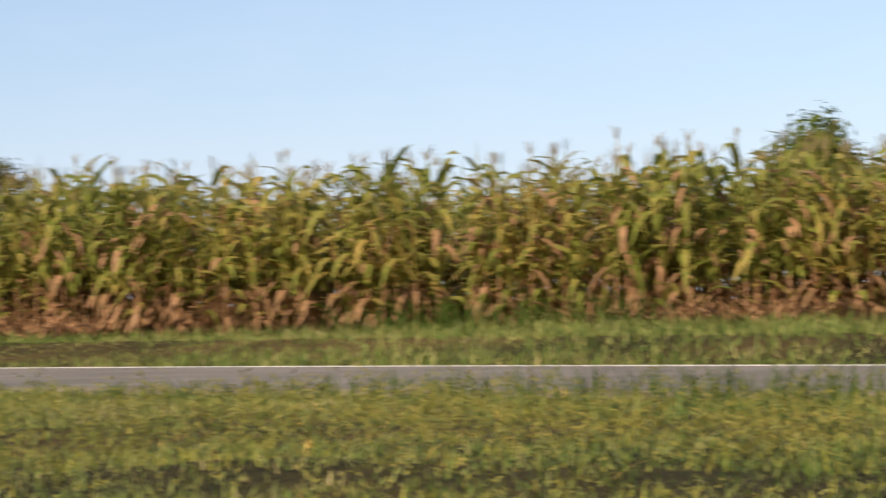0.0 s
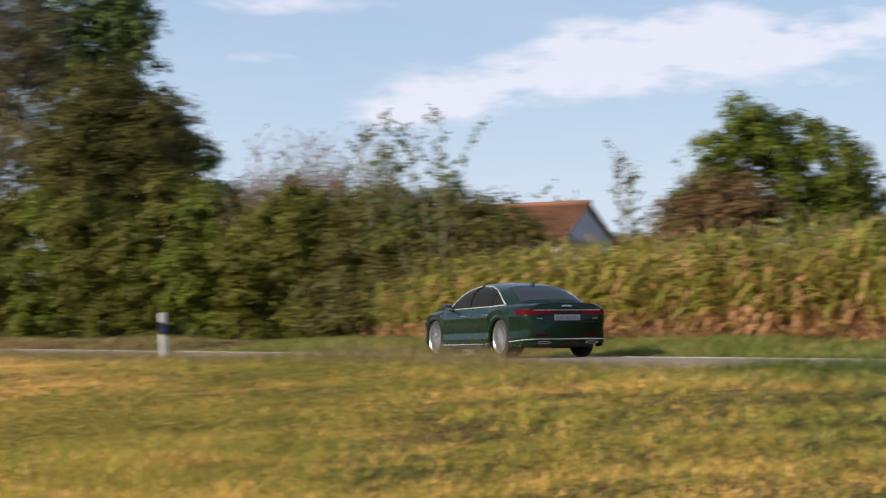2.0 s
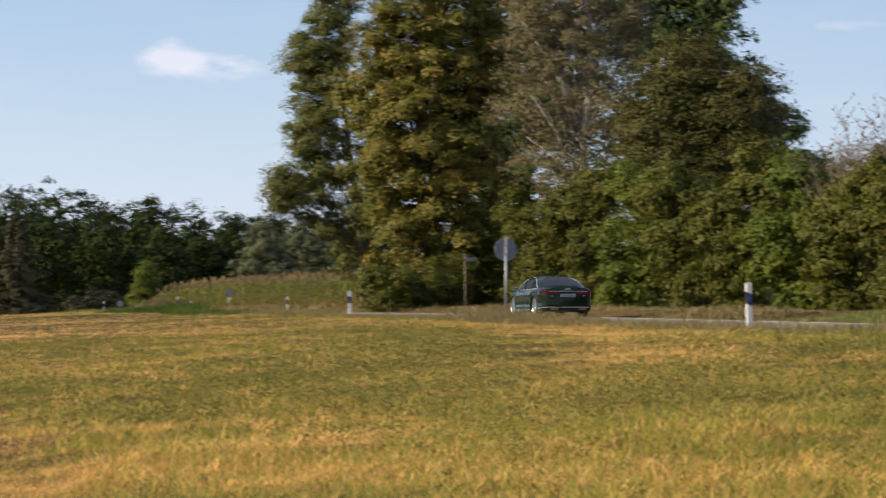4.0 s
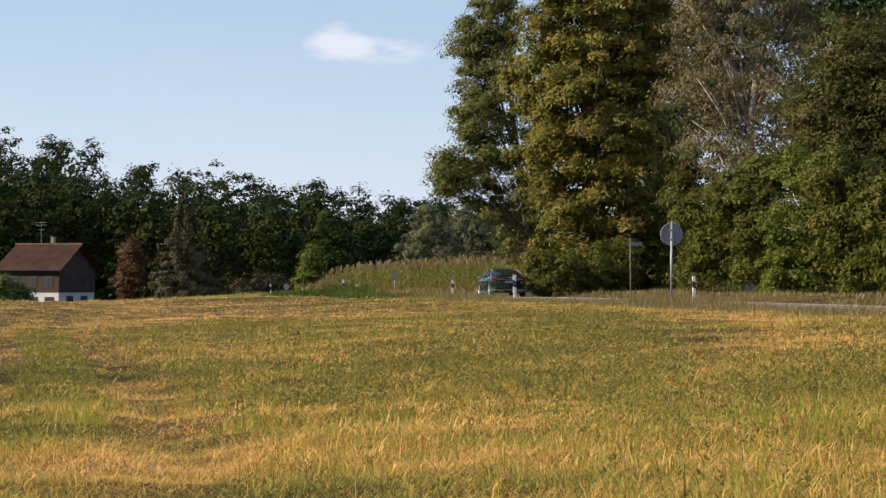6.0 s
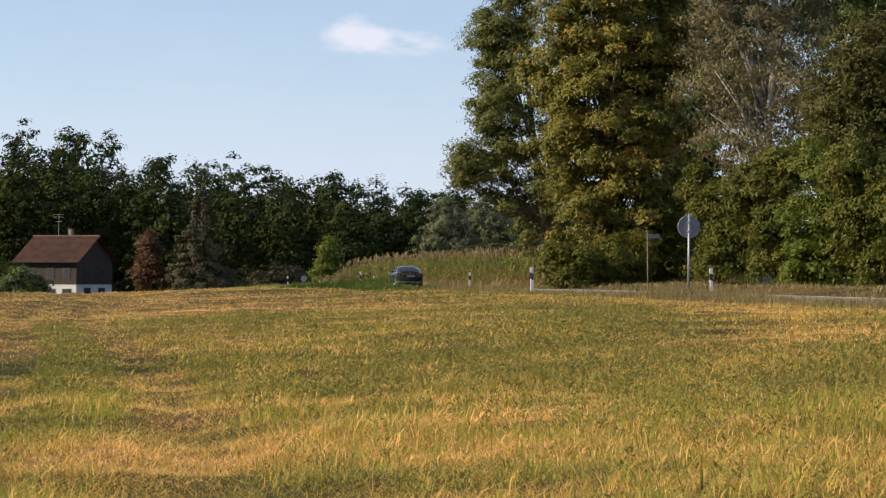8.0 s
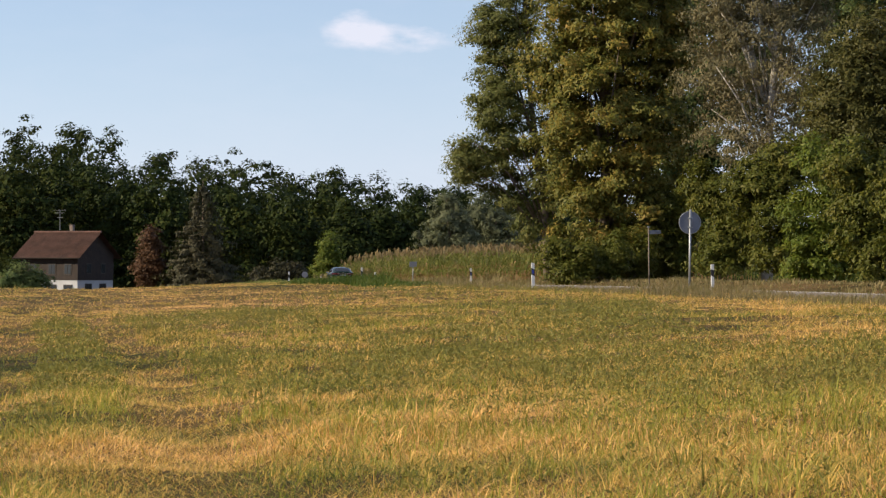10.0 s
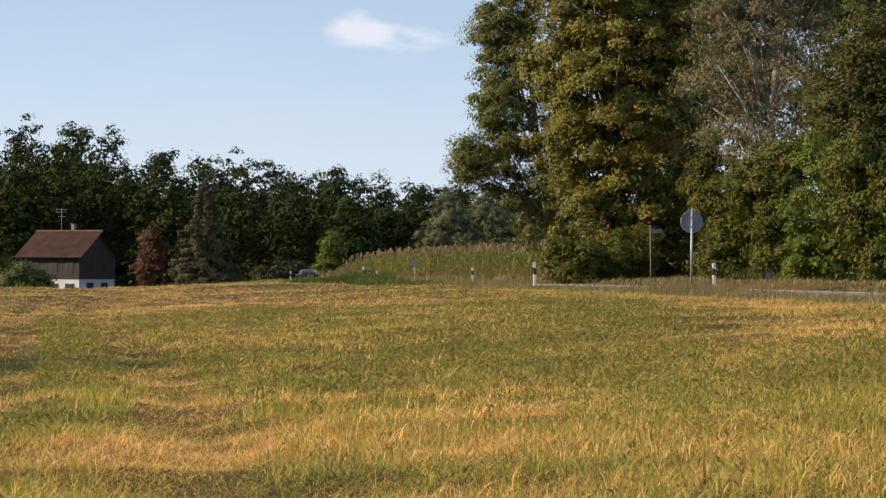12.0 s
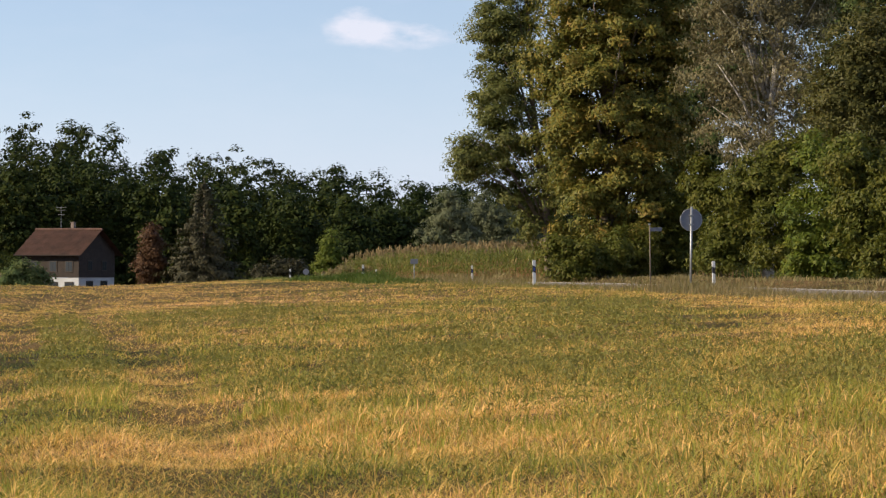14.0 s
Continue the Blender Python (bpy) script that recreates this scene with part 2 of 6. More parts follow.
L_BROWN = leafy("brown_leaves", [(0.1, (0.069, 0.048, 0.025)), (0.5, (0.138, 0.090, 0.041)), (0.9, (0.235, 0.138, 0.062))], 0.3)
L_WILLOW = leafy("willow_leaves", [(0.1, (0.073, 0.087, 0.044)), (0.5, (0.117, 0.130, 0.067)), (0.9, (0.174, 0.186, 0.095))], 0.3)
L_SPRUCE = leafy("spruce_needles", [(0.1, (0.022, 0.025, 0.012)), (0.5, (0.041, 0.039, 0.016)), (0.9, (0.080, 0.063, 0.026))], 0.15)
L_RUST = leafy("rust_leaves", [(0.1, (0.046, 0.023, 0.011)), (0.5, (0.082, 0.041, 0.018)), (0.9, (0.122, 0.061, 0.026))], 0.25)
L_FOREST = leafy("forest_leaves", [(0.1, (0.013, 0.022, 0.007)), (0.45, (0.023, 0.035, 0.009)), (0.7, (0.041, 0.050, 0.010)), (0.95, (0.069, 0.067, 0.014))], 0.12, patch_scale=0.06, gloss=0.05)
M_TILES = surface("roof_tiles", (0.088, 0.044, 0.032), 0.9, vary=0.35, scale=0.9, bump=0.6, bump_scale=6, fine=8)
M_TILES_RED = surface("orange_roof_tiles", (0.17, 0.08, 0.052), 0.85, vary=0.3, scale=0.9, bump=0.6, bump_scale=6, fine=8)
M_TIMBER = surface("dark_timber", (0.022, 0.014, 0.010), 0.85, vary=0.35, scale=2, bump=0.5)
M_PLASTER = surface("white_plaster", (0.42, 0.43, 0.44), 0.9, vary=0.08, scale=1.2, bump=0.2)
M_GLASS_DARK = surface("dark_pane", (0.03, 0.035, 0.04), 0.1, vary=0.1)
M_FRAME = surface("worn_frame", (0.035, 0.028, 0.022), 0.8, vary=0.2)
M_BRICK = surface("chimney_brick", (0.17, 0.13, 0.11), 0.9, vary=0.3, scale=4)


# ---- the lie of the land: s runs along the road away from the camera, q across it ----
ROAD_AZ = -8.0
ALONG = Vector((math.sin(radians(ROAD_AZ)), math.cos(radians(ROAD_AZ)), 0))
ACROSS = Vector((ALONG.y, -ALONG.x, 0))
ROAD_TURN = 90 - ROAD_AZ
NEAR_EDGE, FAR_EDGE = 17.9, 23.8
rng = np.random.default_rng(7)


def smooth(v, a, b):
    t = np.clip((np.asarray(v, float) - a) / (b - a), 0, 1)
    return t * t * (3 - 2 * t)


def road_z(s):
    return np.interp(s, (-400, 14, 26, 45, 115, 140, 170, 200, 225, 240, 252, 260, 267, 275, 300, 400),
                     (0.07, 0.07, 0.04, 0, 0, -0.07, -0.14, -0.34, -0.5, -0.6, -0.74, -0.95, -1.25, -2.2, -3.0, -3.6))


def bend(s):
    """How far the road swings towards the camera on its near stretch."""
    return -np.maximum(0, 52 - np.maximum(np.asarray(s, float), -40)) ** 2 / 570


def land_z(s, q):
    """Height of the ground, without the fine unevenness."""
    s, q = np.asarray(s, float), np.asarray(q, float)
    d = np.hypot(s, q)
    q = q - bend(s)
    left = -0.64 - 2.4 * smooth(d, 160, 290)
    road = road_z(s)
    near = left + (road - 0.05 - left) * smooth(q, -1.5, 16.6)
    far = road - 0.05 + 0.27 * smooth(q, 24.2, 27.2)
    return np.where(q < 20.5, near, far)


def relief(s, q):
    """Clods, hollows and low swells of the field, fading out at the verge."""
    low = np.sin(s * 0.9 + 1.3 * np.sin(q * 0.7)) * np.cos(q * 1.1 + 0.8 * np.sin(s * 0.5)) * 0.035 + np.sin(s * 0.13 + q * 0.21) * 0.05
    small = np.sin(s * 1.7 + 2.1 * np.sin(q * 1.3 + 0.4)) * np.sin(q * 2.3 + 1.9 * np.sin(s * 1.1)) * 0.035
    z = (low + small) * (1 - smooth(q - bend(s), 12, 16))
    for c in (0.0, 1.75):
        z = z - 0.08 * np.exp(-((track_offset(s, q) - c) / 0.34) ** 2)
    return z


def place(s, q, dz=0.0):
    p = ALONG * s + ACROSS * q
    return Vector((p.x, p.y, float(land_z(s, q)) + dz))


def by_road(s, q, dz=0.0):
    """The same, with q counted from the road's own line."""
    return place(s, q + float(bend(s)), dz)


def spot(az, dist):
    """The ground at an azimuth and distance from the camera: s, q."""
    a = radians(az - ROAD_AZ)
    return dist * math.cos(a), dist * math.sin(a)


def mesh_object(name, verts, faces, material_, parent=None):
    me = bpy.data.meshes.new(name)
    me.from_pydata([tuple(v) for v in verts], [], [tuple(f) for f in faces])
    me.materials.append(material_)
    ob = new(name, me)
    ob.parent = parent
    return ob


def quads_object(name, verts, count, material_, parent=None, index=None, materials=None, corners=4):
    """A mesh of count separate faces whose corners follow one another in verts (numpy, fast)."""
    me = bpy.data.meshes.new(name)
    n = len(verts)
    me.vertices.add(n)
    me.vertices.foreach_set("co", np.asarray(verts, np.float32).ravel())
    loops = np.arange(n, dtype=np.int32) if index is None else np.asarray(index, np.int32).ravel()
    me.loops.add(len(loops))
    me.loops.foreach_set("vertex_index", loops)
    me.polygons.add(count)
    me.polygons.foreach_set("loop_start", np.arange(count, dtype=np.int32) * corners)
    for mat in (materials[0] if materials else [material_]):
        me.materials.append(mat)
    if materials:
        me.polygons.foreach_set("material_index", np.asarray(materials[1], np.int32))
    me.update(calc_edges=True)
    me.validate()
    ob = new(name, me)
    ob.parent = parent
    return ob


def part(name, bm, material_, parent, label="", soft=False):
    me = bpy.data.meshes.new(name)
    if soft:
        for f in bm.faces:
            f.smooth = True
    bm.to_mesh(me)
    bm.free()
    me.materials.append(material_)
    ob = new(name, me)
    ob.parent = parent
    return tagged(ob, label) if label else ob


def box_bm(cx, cy, cz, sx, sy, sz, bevel=0.0, bm=None, turn=None):
    bm = bm or bmesh.new()
    m = Matrix.Translation((cx, cy, cz)) @ (turn or Matrix.Identity(4)) @ Matrix.Diagonal((sx, sy, sz, 1))
    made = bmesh.ops.create_cube(bm, size=1, matrix=m)
    if bevel:
        edges = {e for v in made["verts"] for e in v.link_edges}
        bmesh.ops.bevel(bm, geom=list(edges), offset=bevel, segments=2, affect="EDGES", profile=0.6)
    return bm


def tube_bm(points, radii, sides=8, bm=None):
    """A tapered tube along points."""
    bm = bm or bmesh.new()
    rings, pts = [], [Vector(p) for p in points]
    for i, p in enumerate(pts):
        way = (pts[min(i + 1, len(pts) - 1)] - pts[max(i - 1, 0)]).normalized()
        side = way.cross(Vector((0.31, 0.2, 0.93) if abs(way.z) < 0.9 else (1, 0, 0))).normalized()
        up = side.cross(way)
        rings.append([bm.verts.new(p + radii[i] * (math.cos(a) * side + math.sin(a) * up)) for a in (2 * math.pi * k / sides for k in range(sides))])
    for a, b in zip(rings, rings[1:]):
        for k in range(sides):
            bm.faces.new((a[k], a[(k + 1) % sides], b[(k + 1) % sides], b[k]))
    bm.faces.new(rings[0][::-1]), bm.faces.new(rings[-1])
    return bm


# ---- ground, road ----
def graded(lo, hi, step, far, grow=1.35):
    mid = list(np.arange(lo, hi + 1e-6, step))
    out, gap = [hi], step
    while out[-1] < far:
        gap *= grow
        out.append(out[-1] + gap)
    back, gap = [lo], step
    while back[-1] > -far:
        gap *= grow
        back.append(back[-1] - gap)
    return np.array(back[:0:-1] + mid + out[1:])


GRID_S = np.unique(np.round(np.concatenate([graded(-30, 330, 1.5, 3000), np.arange(6, 42, 0.75)]), 2))
GRID_Q = np.unique(np.round(np.concatenate([graded(-36, 42, 0.6, 3000), np.arange(-7.2, 12, 0.3)]), 2))


def grid_heights():
    S, Q = np.meshgrid(GRID_S, GRID_Q, indexing="ij")
    return land_z(S, Q) + relief(S, Q)


def ground_z(s, q):
    """Height of the ground sheet itself, between the corners of its grid."""
    i = np.clip(np.searchsorted(GRID_S, s) - 1, 0, len(GRID_S) - 2)
    j = np.clip(np.searchsorted(GRID_Q, q) - 1, 0, len(GRID_Q) - 2)
    u, v = (s - GRID_S[i]) / (GRID_S[i + 1] - GRID_S[i]), (q - GRID_Q[j]) / (GRID_Q[j + 1] - GRID_Q[j])
    return (GRID_Z[i, j] * (1 - u) + GRID_Z[i + 1, j] * u) * (1 - v) + (GRID_Z[i, j + 1] * (1 - u) + GRID_Z[i + 1, j + 1] * u) * v


def build_ground():
    ss, qs = GRID_S, GRID_Q
    S, Q = np.meshgrid(ss, qs, indexing="ij")
    Z = GRID_Z
    pts = np.stack([S * ALONG.x + Q * ACROSS.x, S * ALONG.y + Q * ACROSS.y, Z], -1).reshape(-1, 3)
    a = np.arange(len(ss) * len(qs)).reshape(len(ss), len(qs))
    idx = np.stack([a[:-1, :-1], a[:-1, 1:], a[1:, 1:], a[1:, :-1]], -1).reshape(-1, 4)[:, ::-1]
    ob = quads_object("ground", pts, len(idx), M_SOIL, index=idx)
    ob.data.polygons.foreach_set("use_smooth", np.ones(len(idx), bool))
    tagged(ob, "wide fallow field with straw and green patches", "ground", kind="structure")


def track_offset(s, q):
    """Sideways distance from the first of two wheel tracks that run through the field beside the camera."""
    x, y = s * ALONG.x + q * ACROSS.x, s * ALONG.y + q * ACROSS.y
    dx, dy = x + 1.75, y - 15.4
    a = radians(-7.6)
    return -(dx * math.cos(a) - dy * math.sin(a)) + 0.5 * np.sin(y * 0.06)


def strip(name, q0, q1, s0, s1, step, lift, mat, label, category):
    ss = np.arange(s0, s1 + 0.01, step)
    verts, faces = [], []
    for s in ss:
        for q, top in ((q0, 1), (q1, 1), (q1, 0), (q0, 0)):
            p = ALONG * float(s) + ACROSS * (q + float(bend(s)))
            verts.append((p.x, p.y, float(road_z(s)) + (lift if top else lift - 0.12)))
    for i in range(len(ss) - 1):
        for k in range(4):
            b, c = 4 * i, 4 * i + 4
            faces.append((b + k, c + k, c + (k + 1) % 4, b + (k + 1) % 4))
    faces += [(0, 1, 2, 3), tuple(4 * (len(ss) - 1) + k for k in (3, 2, 1, 0))]
    return tagged(mesh_object(name, verts, faces, mat), label, category, kind="structure")


def build_road():
    strip("road", NEAR_EDGE, FAR_EDGE, -150, 396, 3, 0.0, M_ASPHALT, "narrow two-lane country road of worn light asphalt", "road")
    strip("edge_line", FAR_EDGE - 0.30, FAR_EDGE - 0.17, -150, 390, 3, 0.004, M_LINE, "white painted line along the road's edge", "road marking")


# ---- roadside furniture ----
def build_post(s, q, reflector):
    """A slim marker post with a slanting dark band; near posts carry a blue game reflector."""
    root = new("marker_post")
    root.matrix_world = Matrix.Translation(by_road(s, q)) @ pose(0, 0, 0, 1.0, 1.5, ROAD_TURN + 90)
    w, d = 0.11, 0.09

    def shaft(z0, z1, slope0=0.0, slope1=0.0, grow=0.0):
        bm = bmesh.new()
        ring = [(-w / 2, -d / 2), (-w / 4, -d * 0.75), (w / 4, -d * 0.75), (w / 2, -d / 2), (w / 2, d / 2), (-w / 2, d / 2)]
        lo = [bm.verts.new((x * (1 + grow), y * (1 + grow), z0 + slope0 * x)) for x, y in ring]
        hi = [bm.verts.new((x * (1 + grow), y * (1 + grow), z1 + slope1 * x + (0.03 * (y > 0) if z1 > 0.9 else 0))) for x, y in ring]
        for k in range(6):
            bm.faces.new((lo[k], lo[(k + 1) % 6], hi[(k + 1) % 6], hi[k]))
        bm.faces.new(lo[::-1]), bm.faces.new(hi)
        return bm
    part("post_body", shaft(-0.2, 0.96), M_WHITE, root)
    part("dark_band", shaft(0.52, 0.77, 0.5, 0.5, 0.03), M_BLACK, root, "slanting black band")
    part("reflector", box_bm(0, -d * 0.78, 0.65, 0.05, 0.012, 0.16, 0.004), M_ZINC, root, "small grey reflector")
    if reflector:
        bm = box_bm(0, -d * 0.2, 0.65, w * 0.6, d * 1.5, 0.13, 0.015)
        part("game_reflector", bm, M_BLUE, root, "blue game-warning reflector")
    return tagged(root, "white marker post with black band and blue reflector at the verge" if reflector else "white marker post with slanting black band at the verge",
                  "marker post", "posts along the road")


def build_round_sign():
    root = new("road_sign")
    root.matrix_world = Matrix.Translation(by_road(72.8, 17.25)) @ pose(0, 0, 0, 0, 0.4, ROAD_TURN - 90)
    part("pole", tube_bm([(0, 0, -0.3), (0, 0, 2.42)], [0.033, 0.033], 12), M_ZINC, root, soft=True)
    bm = bmesh.new()
    turn = Matrix.Translation((0, 0.045, 2.05)) @ Matrix.Rotation(radians(90), 4, "X")
    bmesh.ops.create_cone(bm, cap_ends=True, segments=48, radius1=0.31, radius2=0.31, depth=0.012, matrix=turn)
    disc = part("sign_disc", bm, M_SIGN, root, "grey back of a round sign")
    ring = [(0.31 * math.cos(a), 0.04, 2.05 + 0.31 * math.sin(a)) for a in (2 * math.pi * k / 48 for k in range(49))]
    part("rim", tube_bm(ring, [0.012] * 49, 6), M_ZINC, disc, "folded bright rim")
    for z in (1.92, 2.18):
        part("clamp", box_bm(0, 0.0, z, 0.12, 0.085, 0.035, 0.006), M_ZINC, root)
    tagged(root, "round road sign seen from its grey back on a pole", "road sign")


def build_name_sign():
    root = new("street_name_sign")
    s, q = spot(4.47, 112)
    root.matrix_world = Matrix.Translation(place(s, q)) @ pose(0, 0, 0, 0, -1.0, 8)
    part("pole", tube_bm([(0, 0, -0.3), (0, 0, 2.55)], [0.026, 0.022], 10), M_TWIG, root, "weathered thin pole", soft=True)
    part("name_plate", box_bm(0.27, 0, 2.35, 0.5, 0.03, 0.16, 0.008), M_SIGN, root, "small grey plate")
    part("cap", box_bm(0, 0, 2.57, 0.09, 0.09, 0.05, 0.01), M_ZINC, root)
    tagged(root, "slim pole with small grey name plate before the hedge", "sign")


def build_panel_sign(az, dist, w, h, top, round_=False):
    root = new("small_sign")
    s, q = spot(az, dist)
    root.matrix_world = Matrix.Translation(place(s, q)) @ pose(0, 0, 0, 0, 0, 4)
    part("pole", tube_bm([(0, 0, -0.3), (0, 0, top)], [0.03, 0.03], 8), M_ZINC, root, soft=True)
    bm = bmesh.new()
    if round_:
        bmesh.ops.create_cone(bm, cap_ends=True, segments=32, radius1=w / 2, radius2=w / 2, depth=0.015,
                              matrix=Matrix.Translation((0, -0.04, top - w / 2)) @ Matrix.Rotation(radians(90), 4, "X"))
    else:
        box_bm(0, -0.04, top - h / 2, w, 0.02, h, 0.006, bm)
    part("sign_plate", bm, M_SIGN, root, "plain grey plate")
    tagged(root, "small round grey sign beside the road" if round_ else "small rectangular grey sign before the corn", "sign")


def build_roadside():
    for s, q, blue in ((51.8, 17.4, True), (51.8, 24.3, False), (98.9, 17.4, True), (98.7, 24.3, False), (158, 17.4, False), (160, 24.3, True),
                       (211, 17.4, False), (211, 24.3, False), (257, 24.3, False), (276, 17.4, False), (5, 17.4, True), (5, 24.3, False)):
        build_post(s, q, blue)
    build_round_sign()
    build_name_sign()
    build_panel_sign(-0.62, 178, 0.5, 0.34, 1.5)
    build_panel_sign(-2.95, 262, 0.6, 0.6, 1.6, True)


# ---- leaves, trees ----
def unit(n, r):
    v = r.normal(size=(n, 3))
    return v / np.linalg.norm(v, axis=1, keepdims=True)


def leaf_shapes(centres, size, r, aspect=0.6, droop=0.0, facing=None, wild=0.55):
    """Corners of one small pointed leaf spray, three to each, at every centre; facing turns the leaf's upper side outward."""
    n = len(centres)
    if facing is None:
        a = unit(n, r)
    else:
        out = facing + unit(n, r) * wild
        out /= np.linalg.norm(out, axis=1, keepdims=True) + 1e-9
        a = np.cross(out, unit(n, r))
        a /= np.linalg.norm(a, axis=1, keepdims=True) + 1e-9
    a[:, 2] -= droop
    a /= np.linalg.norm(a, axis=1, keepdims=True)
    b = np.cross(a, unit(n, r) if facing is None else out)
    b /= np.linalg.norm(b, axis=1, keepdims=True) + 1e-9
    k = size * r.uniform(0.6, 1.4, (n, 1))
    a, b = a * k, b * k * aspect
    return np.stack([centres - a + b * 0.5, centres - a * 0.3 - b, centres + a], 1).reshape(-1, 3)


def bough_leaves(blobs, boughs, per, radius, r, shell=0.55):
    """Leaves massed on rounded boughs that sit over ellipsoids (x, y, z, rx, ry, rz): bough centres, leaf points, the way each leaf faces."""
    blobs = np.array(blobs, float)
    weight = (blobs[:, 3] * blobs[:, 4] * blobs[:, 5]) ** 0.75
    pick = r.choice(len(blobs), boughs, p=weight / weight.sum())
    rad = np.minimum((shell + (1 - shell) * r.random((boughs, 1)) ** 0.5) * (1 + 0.16 * r.normal(size=(boughs, 1))), 1.1)
    rad = np.where(r.random((boughs, 1)) < 0.28, rad * 0.55, rad)
    away = unit(boughs, r)
    centres = blobs[pick, :3] + away * rad * blobs[pick, 3:]
    size = radius * r.uniform(0.5, 1.35, (boughs, 1, 1))
    around = unit(boughs * per, r).reshape(boughs, per, 3)
    around[:, :, 2] = np.abs(around[:, :, 2]) * 1.25 - 0.35
    # ragged boughs: lobes push out, and the mass hangs towards its rim
    lobes = 0.75 + 0.35 * np.sin(4.0 * around[:, :, :1] + away[:, None, :1] * 9) * np.sin(4.0 * around[:, :, 1:2] + away[:, None, 1:2] * 9)
    reach = size * lobes * (0.55 + 0.55 * r.random((boughs, per, 1)) ** 0.7)
    pts = centres[:, None, :] + around * reach * np.array((1.1, 1.1, 0.85)) + r.normal(size=(boughs, per, 3)) * radius * 0.09
    facing = 0.75 * around + 0.45 * away[:, None, :] + np.array((0, 0, 0.3))
    return centres, pts.reshape(-1, 3), facing.reshape(-1, 3)


def build_tree(name, label, category, az, dist, blobs, clumps, per, leaf, mat, seed, trunk=None, bark=None, spread=0.45, shell=0.55, droop=0.0, limbs=14, aspect=0.6, group=""):
    """blobs: sideways, depth, height of the crown's masses and their radii, all in metres from the foot."""
    r = np.random.default_rng(seed)
    s, q = spot(az, dist)
    root = new(name)
    root.matrix_world = Matrix.Translation(place(s, q)) @ pose(0, 0, 0, 0, 0, -az)
    centres, pts, facing = bough_leaves(blobs, int(clumps * 1.15), int(per * 1.6), spread * 1.85, r, shell)
    keep = pts[:, 2] > 0.05
    pts, facing = pts[keep], facing[keep]
    quads_object("crown", leaf_shapes(pts, leaf * 0.80, r, aspect, droop, facing), len(pts), mat, root, corners=3)
    top = max(b[2] + b[5] * 0.4 for b in blobs)
    radius, lean = trunk or (0.12, 0.0)
    bm = bmesh.new()
    n = 7
    line = [Vector((lean * (k / n) + 0.12 * math.sin(k * 1.7 + seed), 0.1 * math.sin(k * 2.3), -0.3 + (top + 0.3) * k / n)) for k in range(n + 1)]
    tube_bm(line, [radius * (1 - 0.85 * k / n) + 0.01 for k in range(n + 1)], 9, bm)
    for c in centres[r.choice(len(centres), min(limbs, len(centres)), replace=False)]:
        end = Vector(c)
        k = min(n - 1, max(1, int(n * max(0.15, (end.z - 1.2) / max(top, 1)) * 0.75)))
        start = line[k]
        midp = start.lerp(end, 0.5) + Vector((0, 0, 0.12 * (end - start).length))
        tube_bm([start, midp, end], [radius * 0.32, radius * 0.2, 0.012], 5, bm)
    part("trunk", bm, bark or M_BARK, root, soft=True)
    return tagged(root, label, category, group)


def build_conifer(name, label, az, dist, height, width, mat, seed, tiers=16):
    """Drooping whorls of needle sprays round a straight stem."""
    r = np.random.default_rng(seed)
    s, q = spot(az, dist)
    root = new(name)
    root.matrix_world = Matrix.Translation(place(s, q)) @ pose(0, 0, 0, 0, 0, -az)
    pts, face = [], []
    for k in range(tiers):
        f = k / tiers
        z, reach = height * (0.06 + 0.92 * f), width / 2 * (1 - f) ** 0.75 * r.uniform(0.85, 1.12)
        count = max(5, int(12 * (1 - f)))
        for j in range(count):
            a = 2 * math.pi * j / count + r.uniform(-0.3, 0.3)
            long_ = reach * r.uniform(0.7, 1.15)
            n = int(40 + 130 * (1 - f))
            u = r.random(n) ** 0.6
            side = r.normal(size=n) * 0.17 * long_ * (1.1 - u) + r.normal(size=n) * 0.05
            hang = r.random(n) ** 2 * 0.5
            p = np.stack([np.cos(a) * long_ * u - np.sin(a) * side, np.sin(a) * long_ * u + np.cos(a) * side, z - 0.22 * long_ * u ** 2 + 0.10 * long_ * u ** 4 - hang], 1)
            pts.append(p)
            face.append(np.stack([np.cos(a) * (0.3 + u) - np.sin(a) * side * 0.5, np.sin(a) * (0.3 + u) + np.cos(a) * side * 0.5, np.full(n, 0.55)], 1))
    pts, face = np.concatenate(pts), np.concatenate(face)
    quads_object("crown", leaf_shapes(pts, 0.21, r, 0.38, 0.6, face, 0.6), len(pts), mat, root, corners=3)
    part("trunk", tube_bm([(0, 0, -0.3), (0.05, 0, height * 0.5), (0, 0, height)], [0.22, 0.13, 0.02], 8), M_BARK, root, soft=True)
    tagged(root, label, "tree")


